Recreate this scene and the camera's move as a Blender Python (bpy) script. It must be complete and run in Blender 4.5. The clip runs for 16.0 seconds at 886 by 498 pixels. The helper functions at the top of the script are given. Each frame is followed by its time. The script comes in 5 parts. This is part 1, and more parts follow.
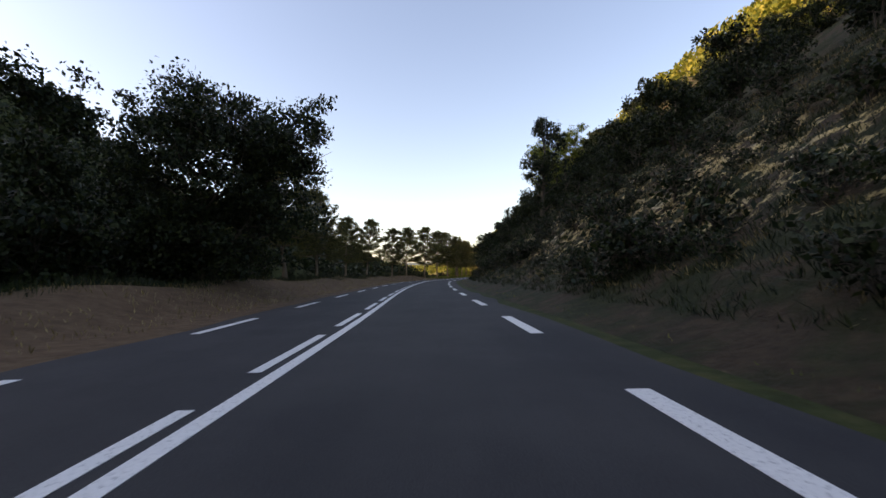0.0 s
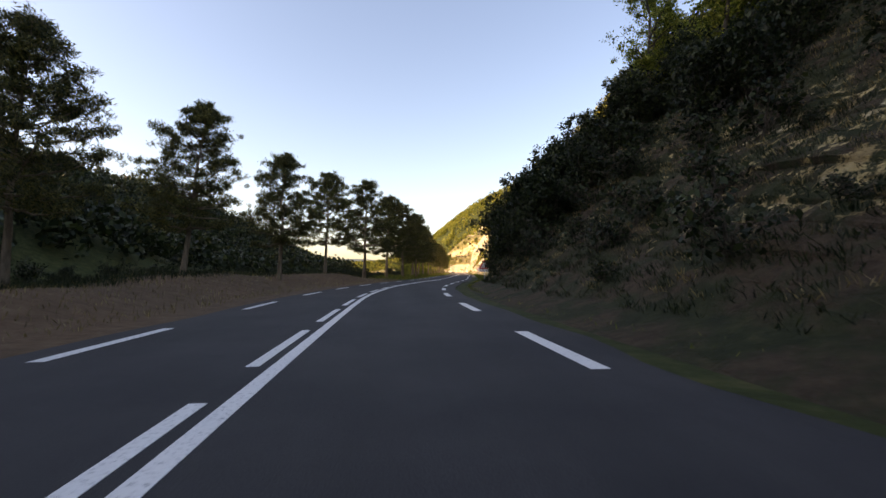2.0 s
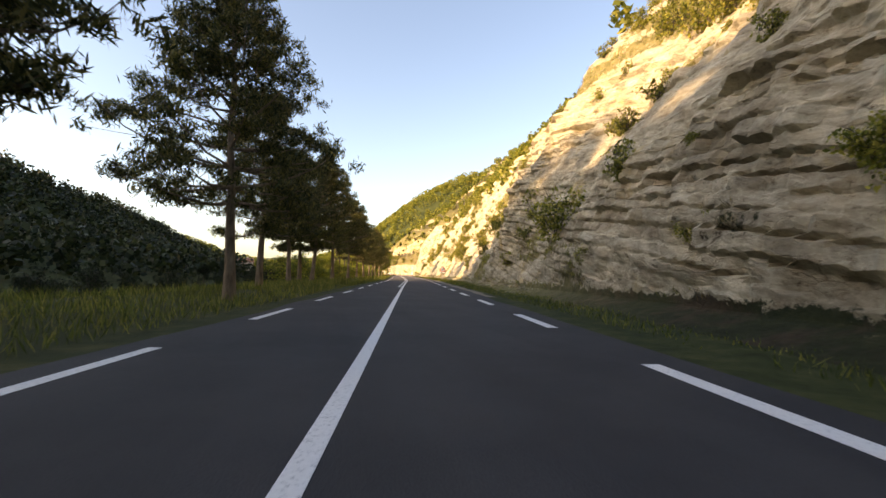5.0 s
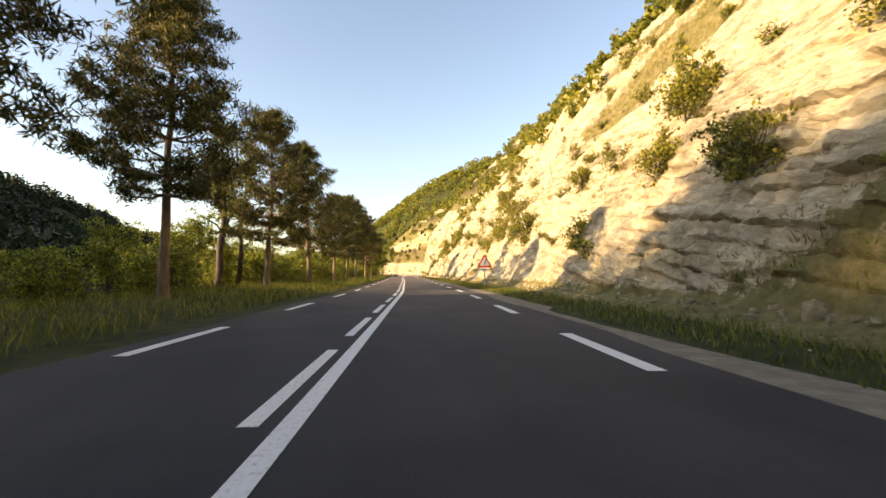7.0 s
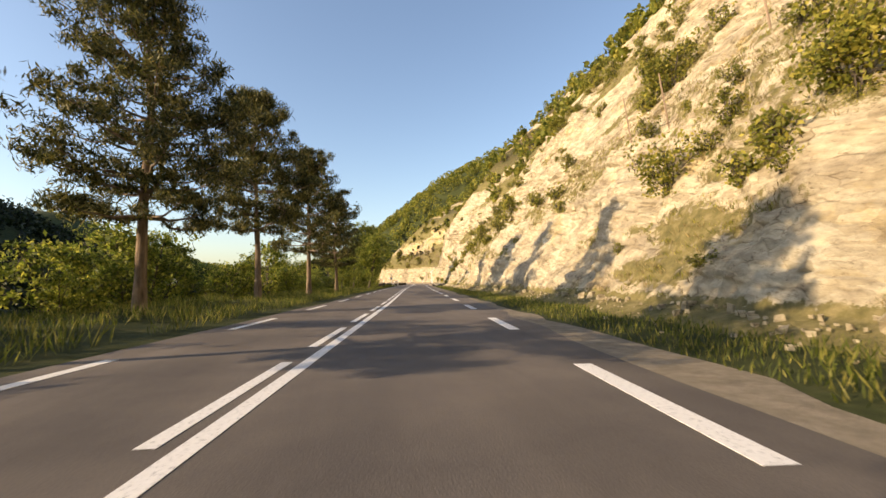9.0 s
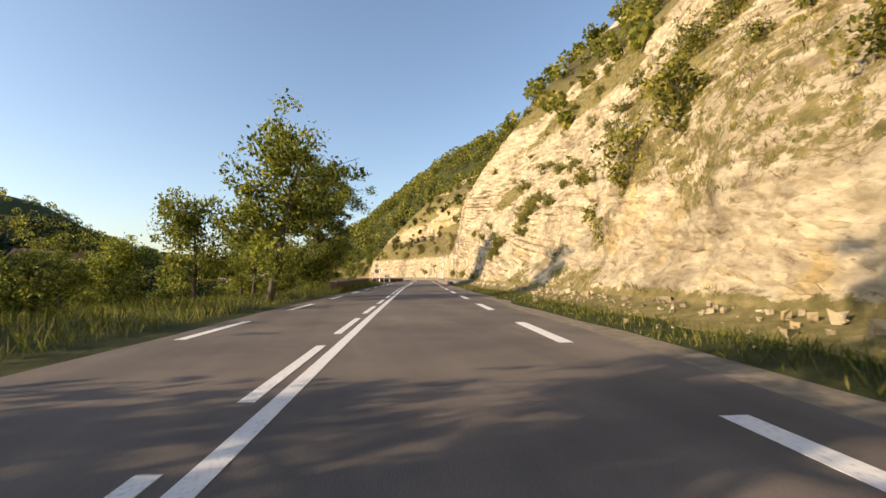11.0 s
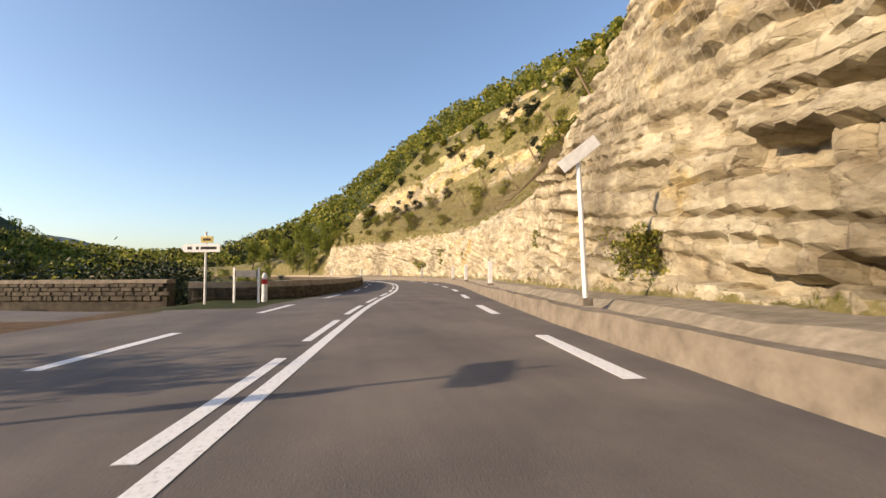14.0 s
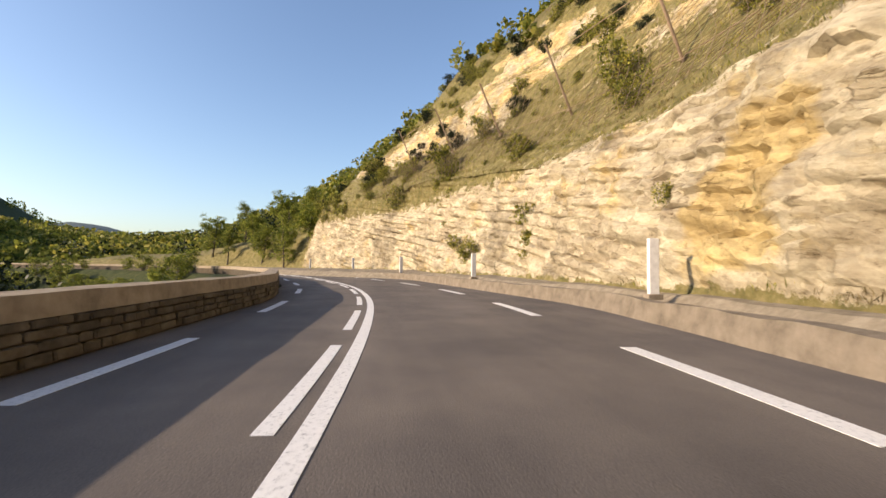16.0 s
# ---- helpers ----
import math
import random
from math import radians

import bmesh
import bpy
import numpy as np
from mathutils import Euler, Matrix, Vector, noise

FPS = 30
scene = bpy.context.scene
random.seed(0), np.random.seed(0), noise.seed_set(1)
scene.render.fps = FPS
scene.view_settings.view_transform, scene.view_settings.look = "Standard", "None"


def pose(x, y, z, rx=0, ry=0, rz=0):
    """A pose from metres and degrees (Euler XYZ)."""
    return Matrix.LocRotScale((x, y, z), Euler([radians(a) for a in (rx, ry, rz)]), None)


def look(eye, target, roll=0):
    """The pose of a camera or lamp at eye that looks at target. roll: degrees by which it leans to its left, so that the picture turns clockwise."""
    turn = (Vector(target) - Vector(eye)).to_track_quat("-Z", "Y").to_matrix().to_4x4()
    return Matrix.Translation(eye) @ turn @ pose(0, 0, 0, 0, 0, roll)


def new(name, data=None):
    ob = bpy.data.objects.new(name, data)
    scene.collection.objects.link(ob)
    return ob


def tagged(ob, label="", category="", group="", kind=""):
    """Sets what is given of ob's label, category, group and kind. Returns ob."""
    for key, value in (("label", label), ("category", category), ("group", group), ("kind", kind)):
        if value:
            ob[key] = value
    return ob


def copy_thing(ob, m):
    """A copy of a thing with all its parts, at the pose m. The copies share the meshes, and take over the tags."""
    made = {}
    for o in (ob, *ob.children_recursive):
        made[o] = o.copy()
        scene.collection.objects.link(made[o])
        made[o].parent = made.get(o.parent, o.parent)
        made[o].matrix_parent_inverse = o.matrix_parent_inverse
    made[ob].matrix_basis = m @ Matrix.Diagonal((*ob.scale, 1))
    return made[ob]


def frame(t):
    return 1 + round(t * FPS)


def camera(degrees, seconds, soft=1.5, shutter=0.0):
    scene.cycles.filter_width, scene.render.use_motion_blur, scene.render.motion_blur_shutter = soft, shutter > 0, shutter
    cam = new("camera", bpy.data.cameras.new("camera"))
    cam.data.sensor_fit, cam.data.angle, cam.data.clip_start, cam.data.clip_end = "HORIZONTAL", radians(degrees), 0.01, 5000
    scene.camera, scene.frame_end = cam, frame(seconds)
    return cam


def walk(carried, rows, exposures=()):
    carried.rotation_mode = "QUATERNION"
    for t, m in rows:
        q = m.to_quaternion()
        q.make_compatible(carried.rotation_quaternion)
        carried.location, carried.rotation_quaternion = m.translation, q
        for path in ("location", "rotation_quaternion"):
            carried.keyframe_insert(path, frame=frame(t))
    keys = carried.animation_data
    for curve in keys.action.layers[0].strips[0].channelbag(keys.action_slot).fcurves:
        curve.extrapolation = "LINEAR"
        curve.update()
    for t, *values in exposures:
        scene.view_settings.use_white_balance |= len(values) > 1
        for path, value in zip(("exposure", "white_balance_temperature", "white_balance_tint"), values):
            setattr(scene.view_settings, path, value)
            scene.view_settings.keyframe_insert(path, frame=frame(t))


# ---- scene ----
cam = camera(90.0, 16.0, soft=1.5, shutter=0.04)
PATH = [
    (0.0, (3.33, 0.08, 1.030), (3.219, 10.066, 1.593), -1.14),
    (0.5, (2.77, 10.80, 1.030), (3.206, 20.783, 1.416), -0.16),
    (1.0, (2.34, 21.75, 1.030), (2.860, 31.727, 1.478), 0.06),
    (1.5, (1.76, 32.66, 1.030), (2.438, 42.620, 1.540), 0.02),
    (2.0, (1.13, 43.16, 1.030), (2.322, 53.078, 1.540), 0.11),
    (2.5, (1.28, 53.65, 1.030), (2.846, 63.518, 1.549), -0.25),
    (3.0, (2.23, 63.52, 1.030), (4.242, 73.298, 1.594), 0.05),
    (3.5, (3.42, 73.28, 1.030), (6.012, 82.918, 1.602), 0.73),
    (4.0, (4.89, 83.18, 1.030), (7.606, 92.783, 1.609), 0.91),
    (4.5, (6.77, 93.37, 1.030), (9.435, 102.988, 1.608), 0.99),
    (5.0, (8.90, 103.84, 1.030), (11.421, 113.498, 1.603), 1.01),
    (5.5, (11.12, 114.58, 1.030), (13.483, 124.278, 1.597), 0.99),
    (6.0, (13.25, 125.58, 1.030), (15.545, 135.299, 1.594), 0.98),
    (6.5, (15.29, 136.72, 1.030), (17.704, 146.407, 1.519), 0.70),
    (7.0, (17.26, 147.26, 1.030), (19.651, 156.953, 1.587), 0.32),
    (7.5, (19.42, 157.95, 1.030), (21.734, 167.656, 1.662), 0.03),
    (8.0, (21.48, 168.63, 1.030), (23.788, 178.335, 1.672), -0.06),
    (8.5, (23.47, 179.36, 1.030), (25.758, 189.074, 1.588), -0.21),
    (9.0, (25.40, 189.96, 1.030), (27.486, 199.709, 1.751), -0.67),
    (9.5, (26.89, 200.22, 1.030), (28.960, 209.976, 1.782), -1.40),
    (10.0, (28.39, 210.64, 1.030), (30.464, 220.395, 1.758), -1.24),
    (10.5, (29.92, 221.27, 1.030), (31.992, 231.029, 1.702), -0.87),
    (11.0, (31.46, 231.98, 1.030), (33.543, 241.741, 1.635), -0.41),
    (11.5, (33.03, 242.63, 1.030), (35.111, 252.393, 1.579), -0.04),
    (12.0, (34.61, 253.08, 1.030), (36.693, 262.847, 1.556), 0.12),
    (12.5, (36.20, 263.39, 1.030), (38.254, 273.161, 1.596), -0.51),
    (13.0, (38.08, 273.43, 1.030), (40.070, 283.203, 1.784), -0.42),
    (13.5, (39.76, 283.38, 1.030), (41.937, 293.124, 1.639), -0.24),
    (14.0, (41.28, 293.03, 1.030), (43.573, 302.750, 1.561), -0.32),
    (14.5, (42.92, 302.22, 1.030), (45.222, 311.935, 1.533), -0.12),
    (15.0, (44.54, 310.73, 1.030), (46.289, 320.565, 1.602), 0.38),
    (15.5, (45.62, 319.07, 1.030), (47.648, 328.846, 1.585), 0.73),
    (16.0, (46.33, 327.14, 1.030), (48.040, 336.985, 1.394), 0.54),
]
walk(cam, [(t, look(eye, target, roll)) for t, eye, target, roll in PATH],
     [(0.0, 1.45, 8400, 24), (3.5, 1.5, 8400, 24), (5.5, 1.6, 8600, 18), (6.5, 1.55, 8600, 16), (7.5, 1.35, 8600, 15),
      (8.5, 1.02, 7500, 14), (9.5, 0.9, 7200, 14), (12.0, 0.80, 6900, 14), (16.0, 0.76, 6500, 15)])

# ---- daylight: low evening sun from behind left ----
SUN_EL = radians(19.0)
SUN_AWAY = Vector((-0.985, -0.174, 0.0)).normalized()
world = bpy.data.worlds.new("evening_sky")
scene.world = world
world.use_nodes = True
wn = world.node_tree.nodes
sky = wn.new("ShaderNodeTexSky")
sky.sky_type = "NISHITA"
sky.sun_disc = False
sky.sun_elevation = SUN_EL
sky.sun_rotation = math.atan2(SUN_AWAY.x, SUN_AWAY.y)
sky.air_density, sky.dust_density, sky.ozone_density = 1.0, 1.4, 2.1
world.node_tree.links.new(sky.outputs[0], wn["Background"].inputs[0])
wn["Background"].inputs[1].default_value = 0.145
sun = new("sun", bpy.data.lights.new("sun", "SUN"))
sun.data.energy, sun.data.angle, sun.data.color = 4.2, radians(0.5), (1.0, 0.80, 0.56)
toward = SUN_AWAY * math.cos(SUN_EL) + Vector((0, 0, math.sin(SUN_EL)))
sun.matrix_world = look(toward * 300, (0, 0, 0))


# ---- materials ----
class Nodes:
    """A material's node tree with a few short-hands."""

    def __init__(self, name, rough=0.8, metal=0.0, spec=0.3):
        self.m = bpy.data.materials.new(name)
        self.m.use_nodes = True
        self.t = self.m.node_tree
        self.b = self.t.nodes["Principled BSDF"]
        self.b.inputs["Roughness"].default_value = rough
        self.b.inputs["Metallic"].default_value = metal
        self.b.inputs["Specular IOR Level"].default_value = spec
        self.place = self.t.nodes.new("ShaderNodeNewGeometry").outputs["Position"]

    def add(self, kind, **sets):
        n = self.t.nodes.new(kind)
        for k, v in sets.items():
            n.inputs[k.replace("_", " ")].default_value = v
        return n

    def wire(self, a, b):
        self.t.links.new(a, b)

    def stretched(self, sx, sy, sz):
        n = self.t.nodes.new("ShaderNodeVectorMath")
        n.operation = "MULTIPLY"
        n.inputs[1].default_value = (sx, sy, sz)
        self.wire(self.place, n.inputs[0])
        return n.outputs[0]

    def noise(self, scale, detail=4.0, rough=0.55, at=None):
        n = self.add("ShaderNodeTexNoise", Scale=scale, Detail=detail, Roughness=rough)
        self.wire(at or self.place, n.inputs["Vector"])
        return n.outputs["Fac"]

    def ramp(self, fac, stops):
        n = self.t.nodes.new("ShaderNodeValToRGB")
        e = n.color_ramp.elements
        while len(e) < len(stops):
            e.new(0.5)
        for k, (at, c) in zip(e, stops):
            k.position, k.color = at, (*c, 1) if len(c) == 3 else c
        self.wire(fac, n.inputs[0])
        return n.outputs[0]

    def mix(self, fac, a, b, how="MIX"):
        n = self.t.nodes.new("ShaderNodeMix")
        n.data_type, n.blend_type = "RGBA", how
        for sock, v in ((n.inputs[0], fac), (n.inputs[6], a), (n.inputs[7], b)):
            if isinstance(v, (int, float)):
                sock.default_value = v
            elif isinstance(v, tuple):
                sock.default_value = (*v, 1)
            else:
                self.wire(v, sock)
        return n.outputs[2]

    def color(self, c):
        if isinstance(c, tuple):
            self.b.inputs["Base Color"].default_value = (*c, 1)
        else:
            self.wire(c, self.b.inputs["Base Color"])
        return self

    def bump(self, height, strength=0.4, distance=0.02):
        n = self.add("ShaderNodeBump", Strength=strength, Distance=distance)
        self.wire(height, n.inputs["Height"])
        self.wire(n.outputs[0], self.b.inputs["Normal"])
        return self


def plain(name, c, rough=0.6, metal=0.0, var=0.12, scale=8.0):
    n = Nodes(name, rough, metal)
    lo, hi = tuple(v * (1 - var) for v in c), tuple(min(1, v * (1 + var)) for v in c)
    n.color(n.ramp(n.noise(scale, 5), [(0.3, lo), (0.7, hi)]))
    n.bump(n.noise(scale * 12, 3), 0.15, 0.004)
    return n.m


def leaf_material(name, dark, mid, light, through_light=0.35):
    n = Nodes(name, 0.55, 0.0, 0.25)
    geo = n.t.nodes.new("ShaderNodeNewGeometry")
    tone = n.ramp(geo.outputs["Random Per Island"], [(0.0, dark), (0.55, mid), (1.0, light)])
    big = n.ramp(n.noise(0.35, 3), [(0.35, (0.75, 0.75, 0.75)), (0.65, (1.15, 1.12, 1.0))])
    c = n.mix(1.0, tone, big, "MULTIPLY")
    n.color(c)
    tr = n.t.nodes.new("ShaderNodeBsdfTranslucent")
    n.wire(c, tr.inputs[0])
    ms = n.t.nodes.new("ShaderNodeMixShader")
    ms.inputs[0].default_value = through_light
    n.wire(n.b.outputs[0], ms.inputs[1])
    n.wire(tr.outputs[0], ms.inputs[2])
    n.wire(ms.outputs[0], n.t.nodes["Material Output"].inputs[0])
    return n.m


def asphalt_material():
    """Dark where the road lies in shade, paler and browner where sun reaches: light put into the tone."""
    n = Nodes("asphalt", 0.85, 0.0, 0.3)
    shade_tar = n.ramp(n.noise(90, 3), [(0.3, (0.020, 0.020, 0.021)), (0.7, (0.052, 0.051, 0.052))])
    sun_tar = n.ramp(n.noise(90, 3), [(0.3, (0.085, 0.074, 0.064)), (0.7, (0.195, 0.168, 0.144))])
    far = n.t.nodes.new("ShaderNodeSeparateXYZ")
    n.wire(n.place, far.inputs[0])
    span = n.t.nodes.new("ShaderNodeMapRange")
    span.inputs[1].default_value, span.inputs[2].default_value = 150.0, 205.0
    n.wire(far.outputs[1], span.inputs[0])
    grain = n.mix(span.outputs[0], shade_tar, sun_tar)
    patch = n.ramp(n.noise(0.5, 5, 0.6), [(0.35, (0.78, 0.78, 0.8)), (0.65, (1.2, 1.18, 1.14))])
    tracks = n.ramp(n.noise(0.9, 5, 0.6, n.stretched(1.0, 0.06, 1.0)), [(0.35, (0.82, 0.82, 0.83)), (0.65, (1.1, 1.1, 1.1))])
    n.color(n.mix(1.0, n.mix(1.0, grain, patch, "MULTIPLY"), tracks, "MULTIPLY"))
    n.bump(n.noise(70, 4), 0.5, 0.008)
    return n.m


def paint_material():
    n = Nodes("road_paint", 0.6)
    worn = n.noise(25, 6, 0.7)
    n.color(n.ramp(worn, [(0.3, (0.28, 0.28, 0.28)), (0.45, (0.72, 0.71, 0.68)), (0.8, (0.82, 0.81, 0.78))]))
    n.bump(n.noise(60, 3), 0.3, 0.004)
    return n.m


def rock_material():
    """Bedded limestone with ochre and grey stains; recess shade put into crack and pit colours; grass and scrub cover
    by the sheet's own maps.
    """
    n = Nodes("limestone", 0.9, 0.0, 0.2)
    warp = n.t.nodes.new("ShaderNodeVectorMath")
    warp.operation = "MULTIPLY_ADD"
    nz = n.add("ShaderNodeTexNoise", Scale=0.25, Detail=3.0)
    n.wire(n.place, nz.inputs["Vector"])
    n.wire(nz.outputs["Color"], warp.inputs[0])
    warp.inputs[1].default_value = (0, 0, 0.7)
    apart, level, again = (n.t.nodes.new(k) for k in ("ShaderNodeSeparateXYZ", "ShaderNodeMath", "ShaderNodeCombineXYZ"))
    n.wire(n.place, apart.inputs[0])
    level.operation = "MULTIPLY_ADD"
    level.inputs[1].default_value = -0.15
    n.wire(apart.outputs[1], level.inputs[0])
    n.wire(apart.outputs[2], level.inputs[2])
    n.wire(apart.outputs[0], again.inputs[0])
    n.wire(apart.outputs[1], again.inputs[1])
    n.wire(level.outputs[0], again.inputs[2])
    n.place = again.outputs[0]
    n.wire(n.place, warp.inputs[2])
    lay = n.t.nodes.new("ShaderNodeVectorMath")
    lay.operation = "MULTIPLY"
    lay.inputs[1].default_value = (0.55, 0.55, 1.7)
    n.wire(warp.outputs[0], lay.inputs[0])
    beds = n.noise(1.0, 7, 0.62, lay.outputs[0])
    fine = n.noise(3.5, 7, 0.7, n.stretched(1, 1, 2.2))
    stone = n.ramp(beds, [(0.25, (0.25, 0.205, 0.14)), (0.42, (0.42, 0.365, 0.255)), (0.58, (0.54, 0.485, 0.35)), (0.78, (0.65, 0.60, 0.46))])
    stone = n.mix(1.0, stone, n.ramp(fine, [(0.3, (0.72, 0.70, 0.68)), (0.6, (1.08, 1.07, 1.05))]), "MULTIPLY")
    squash = n.t.nodes.new("ShaderNodeVectorMath")
    squash.operation = "MULTIPLY"
    squash.inputs[1].default_value = (1.0, 1.0, 2.8)
    bent = n.t.nodes.new("ShaderNodeVectorMath")
    bent.operation = "MULTIPLY_ADD"
    wav = n.add("ShaderNodeTexNoise", Scale=1.6, Detail=4.0)
    n.wire(n.place, wav.inputs["Vector"])
    n.wire(wav.outputs["Color"], bent.inputs[0])
    bent.inputs[1].default_value = (0.5, 0.5, 0.25)
    n.wire(warp.outputs[0], bent.inputs[2])
    n.wire(bent.outputs[0], squash.inputs[0])
    cells, edges = n.add("ShaderNodeTexVoronoi", Scale=1.7), n.add("ShaderNodeTexVoronoi", Scale=1.7)
    edges.feature = "DISTANCE_TO_EDGE"
    for v in (cells, edges):
        n.wire(squash.outputs[0], v.inputs["Vector"])
    tint = n.t.nodes.new("ShaderNodeSeparateXYZ")
    n.wire(cells.outputs["Color"], tint.inputs[0])
    stone = n.mix(1.0, stone, n.ramp(tint.outputs[0], [(0.0, (0.80, 0.77, 0.72)), (0.6, (1.0, 1.0, 1.0)), (1.0, (1.12, 1.10, 1.06))]), "MULTIPLY")
    rift = n.ramp(edges.outputs["Distance"], [(0.0, (0.0, 0.0, 0.0)), (0.06, (1, 1, 1))])
    torn = n.ramp(n.noise(0.9, 4, 0.7), [(0.52, (0, 0, 0)), (0.62, (0.75, 0.75, 0.75))])
    stone = n.mix(torn, stone, n.mix(1.0, stone, n.mix(rift, (0.48, 0.42, 0.35), (1, 1, 1)), "MULTIPLY"))
    stain = n.t.nodes.new("ShaderNodeAttribute")
    stain.attribute_name = "ochre"
    both = n.t.nodes.new("ShaderNodeMath")
    both.operation = "MULTIPLY_ADD"
    n.wire(stain.outputs["Fac"], both.inputs[0])
    both.inputs[1].default_value = 0.3
    n.wire(n.noise(0.35, 6, 0.7), both.inputs[2])
    ochre = n.ramp(both.outputs[0], [(0.56, (0, 0, 0)), (0.68, (0.9, 0.9, 0.9))])
    stone = n.mix(ochre, stone, n.mix(1.0, stone, (1.08, 0.95, 0.62), "MULTIPLY"))
    soil = n.t.nodes.new("ShaderNodeAttribute")
    soil.attribute_name = "brown"
    patch = n.t.nodes.new("ShaderNodeMath")
    patch.operation = "MULTIPLY_ADD"
    n.wire(n.noise(2.4, 7, 0.8), patch.inputs[0])
    patch.inputs[1].default_value = 1.6
    n.wire(soil.outputs["Fac"], patch.inputs[2])
    stone = n.mix(n.ramp(patch.outputs[0], [(1.0, (0, 0, 0)), (1.38, (0.95, 0.95, 0.95))]), stone, n.mix(1.0, stone, (0.64, 0.55, 0.43), "MULTIPLY"))
    grey = n.ramp(n.noise(0.22, 6, 0.7, n.stretched(1, 1, 0.6)), [(0.52, (0, 0, 0)), (0.66, (0.85, 0.85, 0.85))])
    stone = n.mix(grey, stone, n.mix(1.0, stone, (0.48, 0.47, 0.46), "MULTIPLY"))
    sep = n.t.nodes.new("ShaderNodeSeparateXYZ")
    n.wire(warp.outputs[0], sep.inputs[0])
    joint = n.t.nodes.new("ShaderNodeMath")
    joint.operation = "MULTIPLY_ADD"
    n.wire(n.noise(0.8, 4, 0.65, n.stretched(0.3, 0.3, 0.7)), joint.inputs[0])
    joint.inputs[1].default_value = 1.7
    n.wire(sep.outputs[2], joint.inputs[2])
    fold = n.t.nodes.new("ShaderNodeMath")
    fold.operation = "PINGPONG"
    n.wire(joint.outputs[0], fold.inputs[0])
    fold.inputs[1].default_value = 0.38
    # Bedding cracks, darkened in colour like the shade in deep recesses.
    crack = n.ramp(fold.outputs[0], [(0.0, (0.0, 0.0, 0.0)), (0.06, (1, 1, 1))])
    some = n.ramp(n.noise(0.55, 5, 0.7), [(0.50, (0, 0, 0)), (0.62, (0.8, 0.8, 0.8))])
    stone = n.mix(some, stone, n.mix(1.0, stone, n.mix(crack, (0.36, 0.31, 0.25), (1, 1, 1)), "MULTIPLY"))
    # Dark specks put the shade of small crevices into the colour.
    pits = n.ramp(n.noise(2.4, 8, 0.78, n.stretched(1.0, 1.0, 2.0)), [(0.565, (1, 1, 1)), (0.67, (0.34, 0.28, 0.22))])
    stone = n.mix(1.0, stone, pits, "MULTIPLY")
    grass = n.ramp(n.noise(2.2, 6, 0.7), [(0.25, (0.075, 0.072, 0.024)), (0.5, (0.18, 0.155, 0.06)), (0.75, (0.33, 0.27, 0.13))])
    # Dark green cover: partly real growth, partly shade put into the colour.
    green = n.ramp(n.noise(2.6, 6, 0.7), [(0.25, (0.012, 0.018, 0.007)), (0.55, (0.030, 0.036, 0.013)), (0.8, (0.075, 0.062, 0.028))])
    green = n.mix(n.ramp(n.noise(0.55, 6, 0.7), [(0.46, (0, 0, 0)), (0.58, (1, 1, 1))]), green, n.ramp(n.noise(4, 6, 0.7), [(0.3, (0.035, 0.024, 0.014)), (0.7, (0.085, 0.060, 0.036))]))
    lush_shade = n.t.nodes.new("ShaderNodeAttribute")
    lush_shade.attribute_name = "lush_shade"
    cover = n.mix(lush_shade.outputs["Fac"], grass, green)
    veg = n.t.nodes.new("ShaderNodeAttribute")
    veg.attribute_name = "veg"
    edge = n.t.nodes.new("ShaderNodeMath")
    edge.operation = "ADD"
    n.wire(veg.outputs["Fac"], edge.inputs[0])
    sub = n.t.nodes.new("ShaderNodeMath")
    sub.operation = "MULTIPLY_ADD"
    n.wire(n.noise(1.6, 6, 0.75), sub.inputs[0])
    sub.inputs[1].default_value, sub.inputs[2].default_value = 2.4, -1.2
    n.wire(sub.outputs[0], edge.inputs[1])
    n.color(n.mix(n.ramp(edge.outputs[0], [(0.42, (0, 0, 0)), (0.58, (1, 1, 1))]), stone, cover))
    grit = n.noise(11, 6, 0.75, n.stretched(1, 1, 1.8))
    splits = n.mix(0.5, n.mix(some, (1.0, 1.0, 1.0), crack), n.mix(torn, (1.0, 1.0, 1.0), rift))
    hgt = n.mix(0.35, n.mix(0.2, n.mix(0.5, fine, grit), beds), splits)
    n.bump(hgt, 1.0, 0.20)
    return n.m


def ground_material():
    """Grass, earth and litter; dry brown earth along the first stretch by its own map."""
    n = Nodes("ground_earth", 0.95, 0.0, 0.15)
    grass = n.ramp(n.noise(1.6, 6, 0.7), [(0.25, (0.018, 0.026, 0.009)), (0.5, (0.042, 0.052, 0.017)), (0.78, (0.10, 0.095, 0.036))])
    earth = n.ramp(n.noise(2.5, 7, 0.7), [(0.3, (0.09, 0.052, 0.032)), (0.55, (0.155, 0.095, 0.057)), (0.8, (0.23, 0.16, 0.10))])
    at = n.t.nodes.new("ShaderNodeAttribute")
    at.attribute_name = "veg"
    n.color(n.mix(at.outputs["Fac"], earth, grass))
    n.bump(n.noise(9, 7, 0.7), 0.8, 0.06)
    return n.m


def masonry_material(name, a, b, c):
    n = Nodes(name, 0.92, 0.0, 0.2)
    base = n.ramp(n.noise(3.0, 7, 0.65), [(0.25, a), (0.5, b), (0.78, c)])
    info = n.t.nodes.new("ShaderNodeObjectInfo")
    shift = n.ramp(info.outputs["Random"], [(0, (0.75, 0.74, 0.72)), (1, (1.2, 1.17, 1.1))])
    n.color(n.mix(1.0, base, shift, "MULTIPLY"))
    n.bump(n.noise(14, 7, 0.7), 0.7, 0.03)
    return n.m


